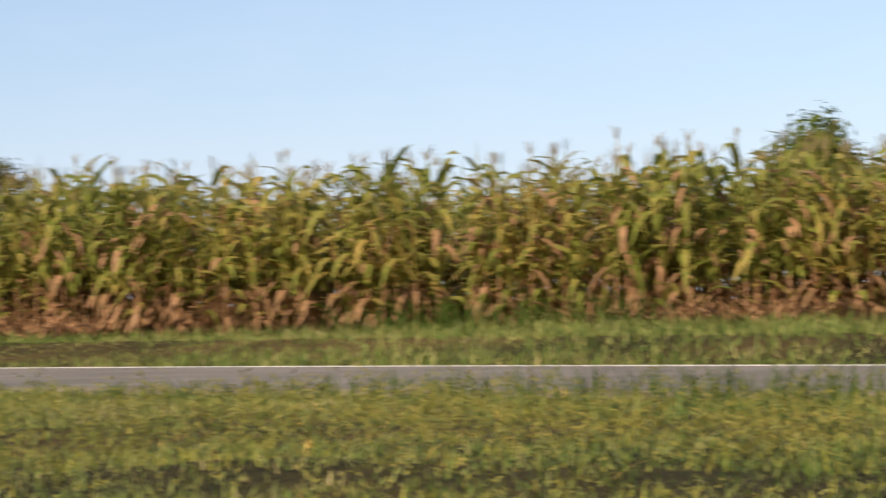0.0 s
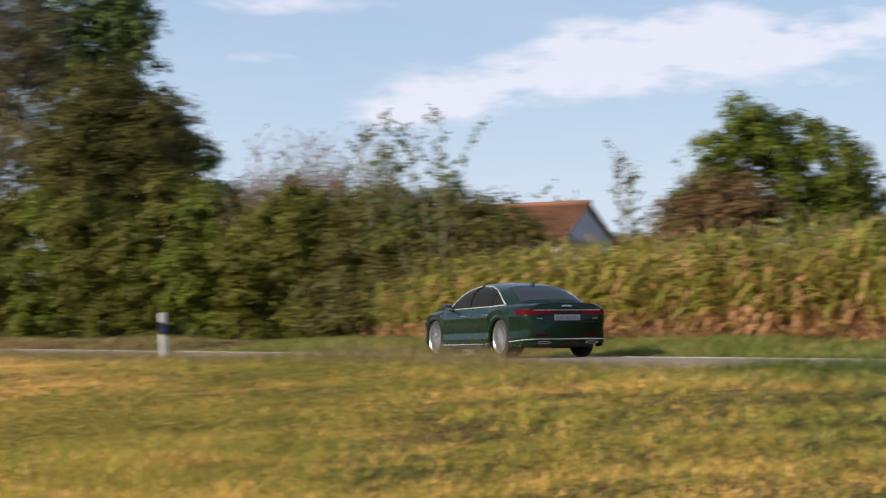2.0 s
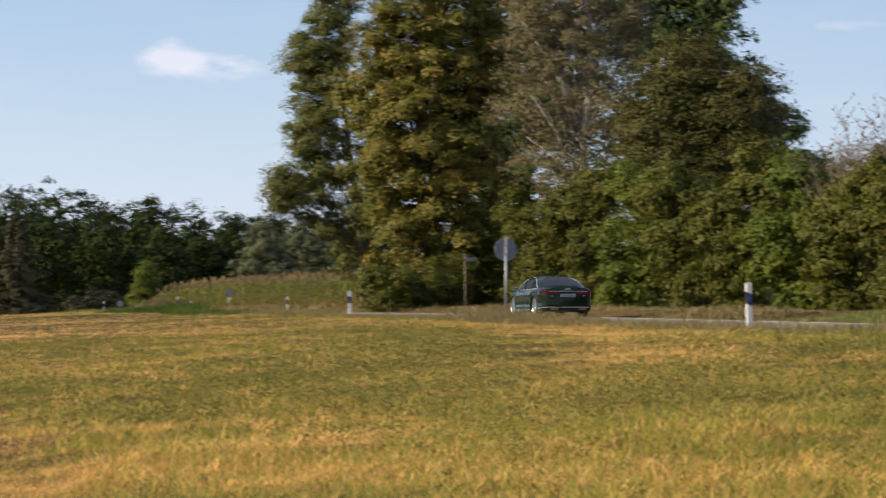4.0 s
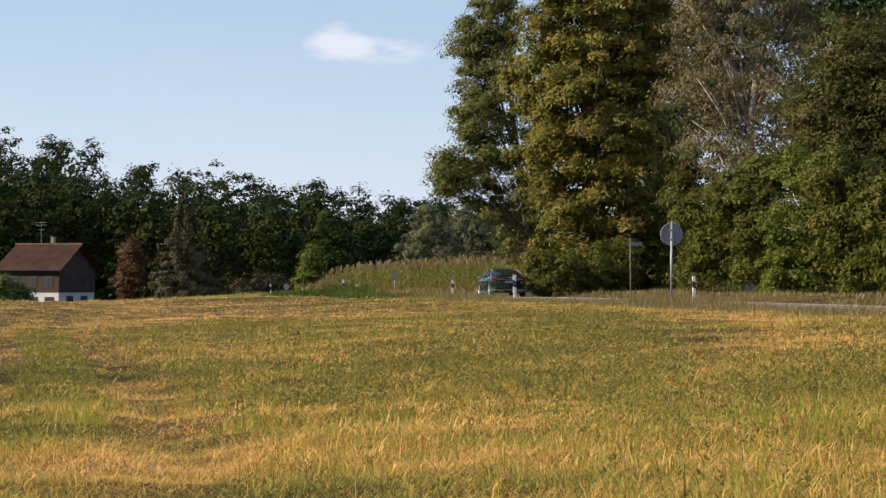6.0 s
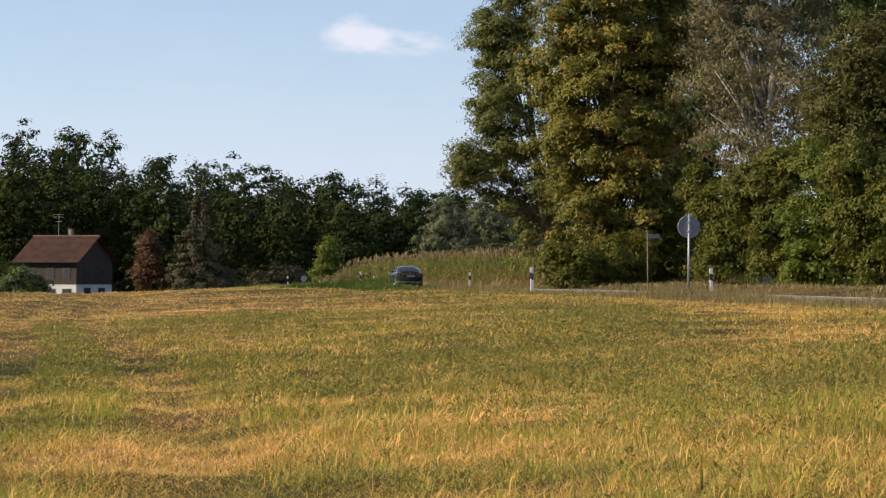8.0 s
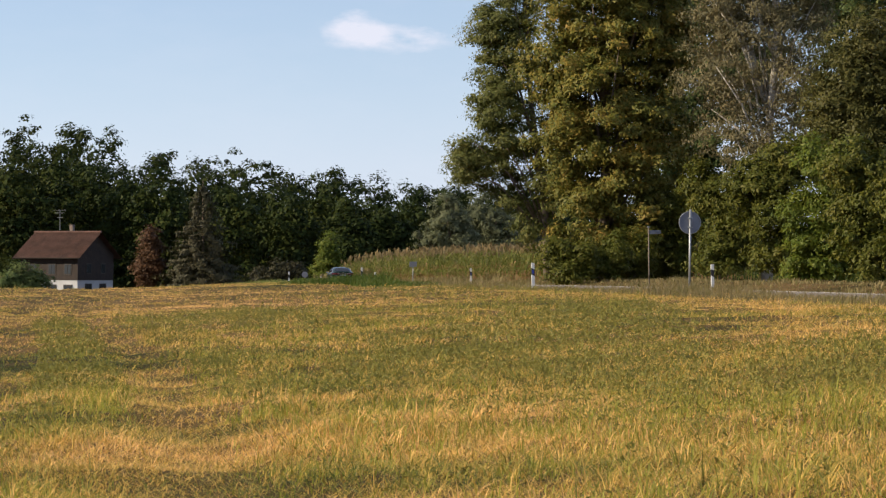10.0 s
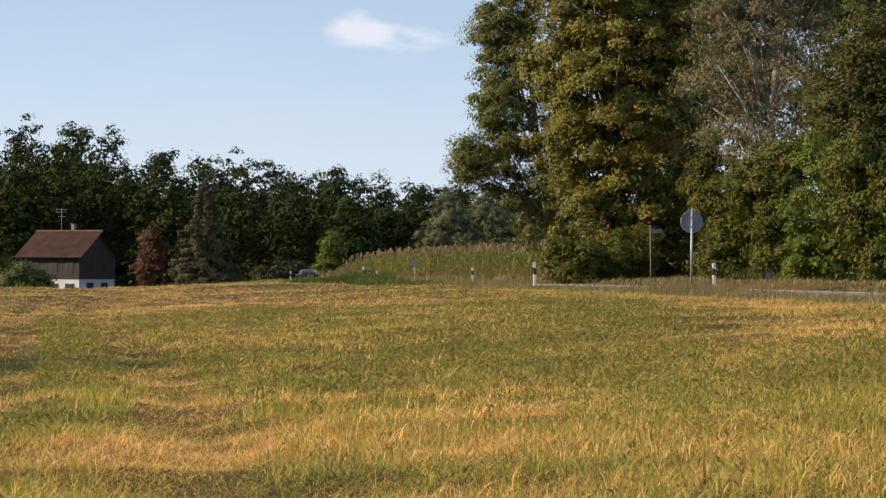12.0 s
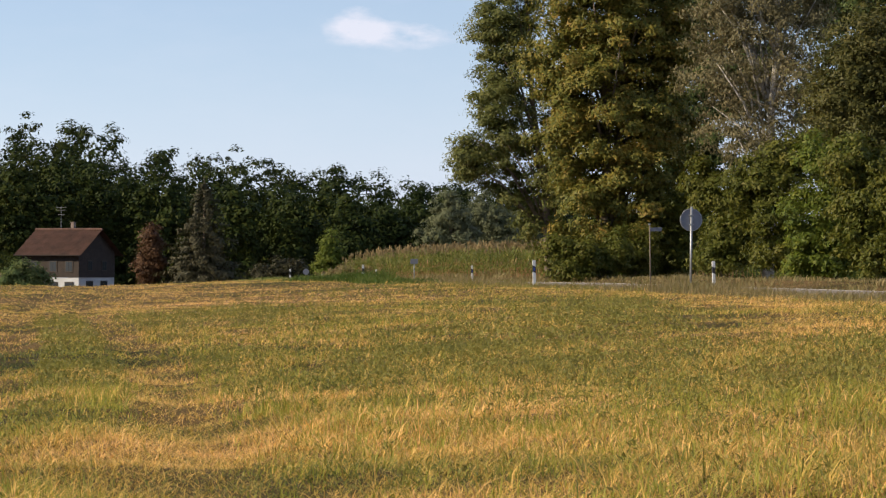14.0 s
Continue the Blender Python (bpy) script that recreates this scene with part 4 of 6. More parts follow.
# ---- corn ----
def corn_variants(count, seed, leaves, segs, tassels=4, plume=1.0, slim=1.0, withered=1.0):
    """Corn plants as quads: vertices (n, 4, 3) and a material index each (0 green, 1 dry, 2 tassel and stalk)."""
    r = np.random.default_rng(seed)
    out = []
    for _ in range(count):
        quads, mats = [], []
        h = r.uniform(2.0, 2.35)
        lean = r.normal(size=2) * 0.05

        def stem(z):
            return np.array((lean[0] * z, lean[1] * z, z))
        for k in range(3):
            z0, z1, w = h * k / 3, h * (k + 1) / 3, 0.018 - 0.004 * k
            for d in ((1, 0), (0, 1)):
                v = np.array((d[0] * w, d[1] * w, 0))
                quads.append([stem(z0) - v, stem(z0) + v, stem(z1) + v * 0.8, stem(z1) - v * 0.8])
                mats.append(0 if k else 1)
        turn = r.uniform(0, 6.28)
        for k in range(leaves):
            f = (k + 0.6) / leaves
            z = h * (0.10 + 0.82 * f)
            a = turn + math.pi * k + r.normal() * 0.45
            long_ = r.uniform(0.42, 0.75) * (1 - 0.35 * abs(f - 0.5))
            dry = f < 0.26 and r.random() < 0.7 * withered or r.random() < 0.26 * withered
            rise, sag = (r.uniform(0.7, 1.6), r.uniform(0.7, 1.6)) if not dry else (0.25, r.uniform(0.8, 1.4))
            long_ *= 0.62 if dry else 1.0
            way, side = np.array((math.cos(a), math.sin(a), 0)), np.array((-math.sin(a), math.cos(a), 0))
            twist, w0 = r.uniform(-0.9, 0.9), r.uniform(0.045, 0.07) * slim
            last = None
            for j in range(segs + 1):
                u = j / segs
                p = stem(z) + way * long_ * u + np.array((0, 0, long_ * (rise * u - sag * u * u)))
                wd = w0 * (1 - u ** 2.2) * (0.75 + u * 0.6) + 0.003
                sd = (side + np.array((0, 0, twist * u))) * wd
                cur = (p - sd, p + sd)
                if last is not None:
                    quads.append([last[0], last[1], cur[1], cur[0]])
                    mats.append(1 if dry else 0)
                last = cur
        for k in range(tassels):
            a, o = r.uniform(0, 6.28), r.uniform(0.02, 0.12) * (k > 0)
            b = stem(h)
            e = b + np.array((math.cos(a) * o, math.sin(a) * o, r.uniform(0.12, 0.24) * plume))
            v = np.array((0.008, 0.004, 0)) * plume ** 2
            quads.append([b - v, b + v, e + v * 0.8, e - v * 0.8])
            mats.append(2)
        for k in range(1 if r.random() < 0.6 else 0):
            z, a = h * 0.45, r.uniform(0, 6.28)
            b = stem(z)
            e = b + np.array((math.cos(a) * 0.09, math.sin(a) * 0.09, 0.22))
            for v in (np.array((0.03, 0, 0)), np.array((0, 0.03, 0))):
                quads.append([b - v, b + v, e + v * 0.5, e - v * 0.5])
                mats.append(1)
        out.append((np.array(quads), np.array(mats)))
    return out


def build_corn(name, label, cells, variants, seed, s_end=None, leaf=M_CORN, short=None):
    r = np.random.default_rng(seed)
    verts, mats = [], []
    for s, q in cells:
        v, m = variants[r.integers(len(variants))]
        a, k = r.uniform(0, 6.28), r.uniform(0.8, 1.13)
        if short is not None:
            k *= 0.82 + 0.18 * float(smooth(s, short, short + 75))
        if s_end is not None:
            k *= 0.93 + 0.07 * float(smooth(s, 19, 30))
            k *= 0.72 + 0.28 * float(smooth(s_end - s, 0, 9))
        c, sn = math.cos(a) * k, math.sin(a) * k
        p = place(float(s) + r.normal() * 0.05, float(q) + r.normal() * 0.06)
        w = np.empty_like(v)
        w[..., 0] = v[..., 0] * c - v[..., 1] * sn + p.x
        w[..., 1] = v[..., 0] * sn + v[..., 1] * c + p.y
        w[..., 2] = v[..., 2] * k + p.z
        verts.append(w.reshape(-1, 3))
        mats.append(m)
    verts, mats = np.concatenate(verts), np.concatenate(mats)
    ob = quads_object(name, verts, len(mats), None, materials=([leaf, M_CORN_DRY, M_TASSEL], mats))
    tagged(ob, label, "corn", kind="stuff")


def build_corn_fields():
    near = corn_variants(18, 5, 18, 3, 7, 0.75, 0.95)
    cells = []
    for row in range(5):
        q = 28.2 + 0.72 * row
        cells += [(s, q) for s in np.arange(-14, 66.5 - row * 0.3, 0.17) if math.sin(s * 3.3 + row * 5.1) > -0.93]
    build_corn("corn_field", "tall ripening corn with drying lower leaves behind the verge", cells, near, 8, 66.5)
    cells = [(s, 31.8 + 0.72 * row) for row in range(14) for s in np.arange(-10, 65 - row * 0.3, 0.36 if row < 8 else 0.45)]
    build_corn("corn_field", "deeper rows of the tall ripening corn", cells, corn_variants(8, 7, 12, 2, 5, 0.9, 1.0), 10, 65)
    far = corn_variants(8, 6, 10, 2, 8, 1.7, 0.75, 0.1)
    cells = []
    for row in range(16):
        q = 27.6 + 0.9 * row
        start = 146 if row < 9 else 152
        cells += [(s, q) for s in np.arange(start + (row % 3), 300 - 0.8 * row, 0.4 if row < 3 else 0.9)]
    build_corn("corn_field", "distant yellowing corn field beyond the hedge", cells, far, 9, leaf=M_CORN_RIPE, short=146)


# ---- grasses ----
def blade_quads(base, height, width, lean, r):
    """Bent blades of two quads sharing an edge: vertices (n, 6, 3)."""
    n = len(base)
    a = r.uniform(0, 2 * math.pi, n)
    way = np.stack([np.cos(a), np.sin(a), np.zeros(n)], 1)
    side = np.stack([-np.sin(a), np.cos(a), np.zeros(n)], 1) * (width * r.uniform(0.6, 1.3, n))[:, None]
    h, l = height * r.uniform(0.4, 1.3, n), lean * r.uniform(0.15, 1.5, n)
    up = np.array((0, 0, 1.0))
    mid = base + way * (h * l * 0.35)[:, None] + up * (h * 0.62)[:, None]
    tip = base + way * (h * l)[:, None] + up * h[:, None]
    return np.stack([base - side, base + side, mid + side * 0.8, mid - side * 0.8, tip + side * 0.15, tip - side * 0.15], 1)


def grass_object(name, verts, mat, label):
    n = len(verts)
    o = (np.arange(n) * 6)[:, None]
    idx = np.concatenate([o + np.array((0, 1, 2, 3)), o + np.array((3, 2, 4, 5))], 1).reshape(-1, 4)
    ob = quads_object(name, verts.reshape(-1, 3), len(idx), mat, index=idx)
    return tagged(ob, label, "grass", kind="stuff")


def on_land(az, dist):
    a = np.radians(az - ROAD_AZ)
    s, q = dist * np.cos(a), dist * np.sin(a)
    return s, q, ground_z(s, q)


def patchiness(s, q):
    return 0.5 + 0.25 * np.sin(s * 0.41 + 2.0 * np.sin(q * 0.33)) + 0.25 * np.sin(q * 0.77 + 1.7 * np.sin(s * 0.19 + 1))


# green places of the field: azimuth and distance from the gateway where the tracks begin, reach in degrees and metres, strength
GREEN = ((-8.6, 42, 1.7, 13, 0.9), (-9.3, 21, 0.8, 3.5, 0.6), (2.2, 36, 3.6, 10, 0.75), (-1.6, 25, 1.0, 3.0, 0.6), (-4.5, 62, 1.8, 16, 0.5), (4.2, 50, 1.5, 12, 0.6),
         (5.2, 19, 3.5, 3.0, 0.3), (9.0, 24, 1.6, 4, 0.45), (-4.9, 31, 0.8, 2.0, 0.6), (0.5, 90, 5.0, 14, 0.45), (13, 30, 4, 6, 0.4), (24, 22, 6, 4, 0.4), (40, 15, 14, 4, 0.55), (56, 12, 10, 4, 0.6))
# trodden straw: the same
STRAW = ((6.4, 36, 1.2, 5, 0.9), (5.4, 56, 1.9, 12, 0.7), (8.0, 44, 1.6, 10, 0.6), (-6.0, 22, 0.7, 6, 0.6), (-7.2, 14.4, 1.6, 1.8, 0.9), (-4.5, 115, 4.5, 34, 0.8), (-7.5, 80, 1.6, 12, 0.5), (1.0, 15.0, 1.4, 1.0, 0.5))


# bright young tufts: the same
TUFTS = ((-7.2, 21.5, 0.7, 1.4, 0.9), (-3.5, 20.0, 0.5, 0.8, 0.8), (-9.3, 20.0, 0.8, 1.8, 0.8), (5.5, 18, 2.5, 2.5, 0.14), (8.4, 17, 1.5, 2.0, 0.2), (-8.8, 27, 0.7, 2.0, 0.4))


def cover(places_, az, dist):
    k = 0.0
    for a, d, ra, rd, w in places_:
        k = k + w * np.exp(-((az - a) / ra) ** 2 - ((dist - d) / rd) ** 2)
    return k


def bent_blades(base, height, width, lean, r):
    """Arching blades of a quad and a tip: vertices (n, 5, 3)."""
    v = blade_quads(base, height, width, lean, r)
    return np.concatenate([v[:, :4], (v[:, 4:5] + v[:, 5:6]) / 2], 1)


def blades_object(name, verts, mat, label):
    n = len(verts)
    o = (np.arange(n) * 5)[:, None]
    idx = np.concatenate([o + np.array((0, 1, 2)), o + np.array((0, 2, 3)), o + np.array((3, 2, 4))], 1).reshape(-1, 3)
    return tagged(quads_object(name, verts.reshape(-1, 3), len(idx), mat, index=idx, corners=3), label, "grass", kind="stuff")


def build_field_grass():
    """Dry and yellowing grass in tufts, thinner in the ruts and where the straw lies bare."""
    r = np.random.default_rng(17)
    dry, fresh, green_, thin_dry, thin_fresh = [], [], [], [], []
    for lo, hi, a0, a1, tufts, each, size, width in ((9.5, 17, -11.5, 14, 2300, 22, 0.085, 0.0031), (17, 28, -11.5, 15, 4000, 20, 0.085, 0.0038), (28, 50, -11.5, 18, 6800, 13, 0.09, 0.0058), (50, 92, -11.5, 14, 8000, 8, 0.10, 0.0095), (92, 215, -11.5, 8, 9500, 5, 0.11, 0.019),
                                                     (6.5, 17, 14, 66, 5200, 11, 0.07, 0.0045), (17, 42, 15, 44, 5200, 9, 0.09, 0.0075)):
        dist, az = np.sqrt(r.uniform(lo * lo, hi * hi, tufts)), r.uniform(a0, a1, tufts)
        s, q, z = on_land(az, dist)
        t = track_offset(s, q)
        rut = np.exp(-(t / 0.45) ** 2) + np.exp(-((t - 1.75) / 0.45) ** 2)
        straw, green = cover(STRAW, az, dist), cover(GREEN, az, dist)
        keep = (q - bend(s) < 17.3) & (r.random(tufts) > 0.8 * rut) & (r.random(tufts) > 0.3 * green)
        s, q, z, straw, green, dist, az, rut = [v[keep] for v in (s, q, z, straw, green, dist, az, rut)]
        n = len(s)
        tall = size * (0.3 + 0.75 * patchiness(s * 2.3 + 9, q * 2.1) + 1.1 * r.random(n) ** 3) * np.maximum(0.35, 1 - 0.5 * straw - 0.4 * green) * (1 - 0.5 * rut)
        young = r.random(n) < np.clip(0.12 + 0.5 * patchiness(s * 1.1 + 3, q * 1.2 + 7) ** 2 - 0.6 * straw + 0.15 * (dist < 24) + cover(TUFTS, az, dist), 0.02, 0.92)
        tall = tall * (1 + 0.6 * np.minimum(cover(TUFTS, az, dist), 1) * young)
        lying = np.where(young, r.uniform(0.5, 1.3, n), r.uniform(1.2, 3.0, n) + np.minimum(straw, 1))
        k = n * each
        spread = (0.07 + width * 5) * np.repeat(r.uniform(0.5, 1.6, n), each)
        ss, qq = np.repeat(s, each) + r.normal(size=k) * spread, np.repeat(q, each) + r.normal(size=k) * spread
        base = np.stack([ss * ALONG.x + qq * ACROSS.x, ss * ALONG.y + qq * ACROSS.y, np.repeat(z, each) - 0.01], 1)
        v = bent_blades(base, np.repeat(tall, each), np.full(k, width), np.repeat(lying, each), r)
        lush = np.repeat(r.random(n) < 0.8 * smooth(az, 18, 42), each)
        y = np.repeat(young, each) & (r.random(k) < 0.85) & ~lush
        if lo >= 50:
            thin_dry.append(v[~y][:, (0, 1, 4)])
            thin_fresh.append(v[y][:, (0, 1, 4)])
            continue
        dry.append(v[~y & ~lush])
        fresh.append(v[y])
        green_.append(v[lush])
    # matted straw that lies on the soil, one sliver each
    mat = []
    for lo, hi, a0, a1, n, size, width in ((9.5, 20, -11.5, 14, 90000, 0.032, 0.0026), (20, 36, -11.5, 16, 80000, 0.04, 0.0038), (36, 75, -11.5, 16, 60000, 0.05, 0.0075), (75, 215, -11.5, 9, 40000, 0.06, 0.018), (6.5, 30, 14, 40, 16000, 0.05, 0.006)):
        dist, az = np.sqrt(r.uniform(lo * lo, hi * hi, n)), r.uniform(a0, a1, n)
        s, q, z = on_land(az, dist)
        ok = (q - bend(s) < 17.3) & (r.random(n) > 0.25 * cover(GREEN, az, dist))
        base = np.stack([s * ALONG.x + q * ACROSS.x, s * ALONG.y + q * ACROSS.y, z + 0.004], 1)[ok]
        mat.append(blade_quads(base, np.full(len(base), size), np.full(len(base), width), np.full(len(base), 3.0), r)[:, (0, 1, 4)])
    for name, slivers, stuff, label in (("distant_grass", thin_dry, M_BLADES, "drying grass over the far part of the field"), ("distant_green_grass", thin_fresh, M_FRESH, "yellow-green grass over the far part of the field")):
        v = np.concatenate(slivers).reshape(-1, 3)
        tagged(quads_object(name, v, len(v) // 3, stuff, corners=3), label, "grass", kind="stuff")
    mat = np.concatenate(mat).reshape(-1, 3)
    tagged(quads_object("straw_litter", mat, len(mat) // 3, M_BLADES, corners=3), "matted pale straw lying on the field", "straw", kind="stuff")
    blades_object("field_grass", np.concatenate(dry), M_BLADES, "straw-coloured drying grass and stubble of the fallow field")
    blades_object("fresh_grass", np.concatenate(fresh), M_FRESH, "tufts of fresh yellow-green grass in the field")
    blades_object("meadow_grass", np.concatenate(green_), M_VERGE, "short green grass at the side of the field by the road")


def build_weeds():
    """Upright leafy weeds, thick in the green places and strewn over the rest."""
    r = np.random.default_rng(29)
    leaves = []
    for lo, hi, a0, a1, n, m in ((9.5, 20, -11.5, 14, 2000, 30), (20, 34, -11.5, 16, 6000, 24), (34, 60, -11.5, 18, 12000, 15), (60, 130, -11.5, 12, 9000, 9), (6.5, 17, 14, 66, 4200, 16), (17, 40, 16, 44, 3600, 10)):
        d, a = np.sqrt(r.uniform(lo * lo, hi * hi, n)), r.uniform(a0, a1, n)
        s, q, z = on_land(a, d)
        t = track_offset(s, q)
        ok = (q - bend(s) < 16.8) & (np.abs(t) > 0.4) & (np.abs(t - 1.75) > 0.4)
        like = 0.05 + 1.6 * cover(GREEN, a, d) * (0.2 + 1.6 * patchiness(s * 2.3 + 4, q * 2.1) ** 2) - 0.7 * cover(STRAW, a, d) + 0.22 * patchiness(s * 2.1, q * 2.3) ** 3
        ok &= r.random(n) < like
        s, q, z, d = s[ok], q[ok], z[ok], d[ok]
        n = len(s)
        tall = (0.09 + 0.13 * r.random(n) + 0.16 * r.random(n) ** 6) * (0.6 + 0.7 * patchiness(s * 2.7 + 1, q * 2.9))
        up = r.random((n, m)) ** 0.75
        bush = (0.045 + 0.0007 * d)[:, None] * (1.15 - 0.6 * up)
        px, py = s[:, None] + r.normal(size=(n, m)) * bush, q[:, None] + r.normal(size=(n, m)) * bush
        pz = z[:, None] + up * tall[:, None]
        pts = np.stack([px * ALONG.x + py * ACROSS.x, px * ALONG.y + py * ACROSS.y, pz], -1).reshape(-1, 3)
        leaves.append(leaf_shapes(pts, 0.012 + 0.00034 * (lo + hi) / 2, r, 0.40, -0.9))
    pts = np.concatenate(leaves)
    tagged(quads_object("field_weeds", pts, len(pts) // 3, M_WEED, corners=3), "low grey-green weeds in patches of the field", "weeds", kind="stuff")


def build_verges():
    r = np.random.default_rng(23)
    near, lush, parched = [], [], []
    for q0, q1, s0, s1, n, size, width, out in ((15.0, 17.0, -16, 46, 15000, 0.12, 0.006, near), (16.7, 17.8, -16, 22, 9000, 0.24, 0.006, lush), (16.6, 17.85, 20, 27, 3000, 0.27, 0.006, lush), (15.8, 17.8, 26, 36, 5000, 0.15, 0.006, parched), (23.9, 27.5, -12, 50, 22000, 0.085, 0.017, near), (15.6, 17.8, 34, 74, 12500, 0.23, 0.007, parched), (15.8, 17.8, 62, 130, 11000, 0.19, 0.010, parched), (23.95, 27.5, -10, 45, 20000, 0.17, 0.010, near), (15.0, 17.8, 150, 300, 7000, 0.28, 0.03, near),
                                                (23.95, 28.3, -16, 70, 34000, 0.13, 0.011, near), (23.95, 31, 70, 160, 12000, 0.15, 0.018, parched), (23.95, 28, 160, 270, 5000, 0.3, 0.03, parched),
                                                (13.4, 16.9, 116, 172, 13000, 0.40, 0.02, lush), (29.3, 30.6, 13.5, 18, 1500, 0.32, 0.014, lush)):
        s, q = r.uniform(s0, s1, n), r.uniform(0, 1, n)
        left_, right_ = q0 + bend(s), q1 + bend(s) * (q1 < 18)
        q = left_ + (right_ - left_) * q
        keep = r.random(n) < 0.45 + 0.75 * patchiness(s * 0.8, q * 2)
        s, q = s[keep], q[keep]
        base = np.stack([s * ALONG.x + q * ACROSS.x, s * ALONG.y + q * ACROSS.y, land_z(s, q) - 0.02], 1)
        size = size * (0.3 + 1.35 * patchiness(s * 0.9 + 4, q))
        if s0 == 116:
            size = size * (0.35 + 0.65 * smooth(s, 116, 134) * (1 - smooth(s, 150, 172)))
        out.append(bent_blades(base, size, np.full(len(s), width), np.full(len(s), 0.8), r))
    blades_object("verge_grass", np.concatenate(near), M_VERGE, "rough green and dry grass along the road's verges")
    blades_object("lush_grass", np.concatenate(lush), M_LUSH, "fresh green grass at the road's edge and on a hump beside it")
    # a dry tussock at the foot of the round sign
    n = 420
    c = by_road(75.0, 17.6)
    base = np.array((c.x, c.y, c.z - 0.02)) + r.normal(size=(n, 3)) * np.array((0.16, 0.3, 0.0))
    parched.append(bent_blades(base, np.full(n, 0.5), np.full(n, 0.009), np.full(n, 0.35), r))
    blades_object("dry_verge_grass", np.concatenate(parched), M_PARCHED, "dry brownish grass between the field and the road")
    # dead leaves and stalks at the foot of the corn
    n = 8000
    s, q = r.uniform(-14, 66, n), r.normal(27.9, 0.3, n)
    base = np.stack([s * ALONG.x + q * ACROSS.x, s * ALONG.y + q * ACROSS.y, land_z(s, q) - 0.02], 1)
    keep = patchiness(s * 1.3, s * 0.37) > 0.52
    grass_object("dry_stalks", blade_quads(base[keep], np.full(keep.sum(), 0.3), np.full(keep.sum(), 0.04), np.full(keep.sum(), 1.8), r), M_CORN_DRY, "broken dry corn leaves at the foot of the corn")
    # earth thrown up along the near edge of the road
    bm = bmesh.new()
    for _ in range(220):
        s, q = r.uniform(41, 51.5), r.normal(17.25, 0.22)
        k = r.uniform(0.03, 0.10) * (1 - 0.5 * abs(s - 47) / 6)
        c = place(s, q + float(bend(s)), k * 0.3)
        bmesh.ops.create_icosphere(bm, subdivisions=1, radius=1.0, matrix=Matrix.Translation(c) @ pose(0, 0, 0, r.uniform(0, 90), r.uniform(0, 90), r.uniform(0, 90)) @ Matrix.Diagonal((k * 1.4, k, k * 0.8, 1)))
    for v in bm.verts:
        v.co += Vector(r.normal(size=3)) * 0.008
    ob = part("earth_clods", bm, M_EARTH, None)
    tagged(ob, "clods of brown earth thrown up at the road's edge", "earth", kind="stuff")


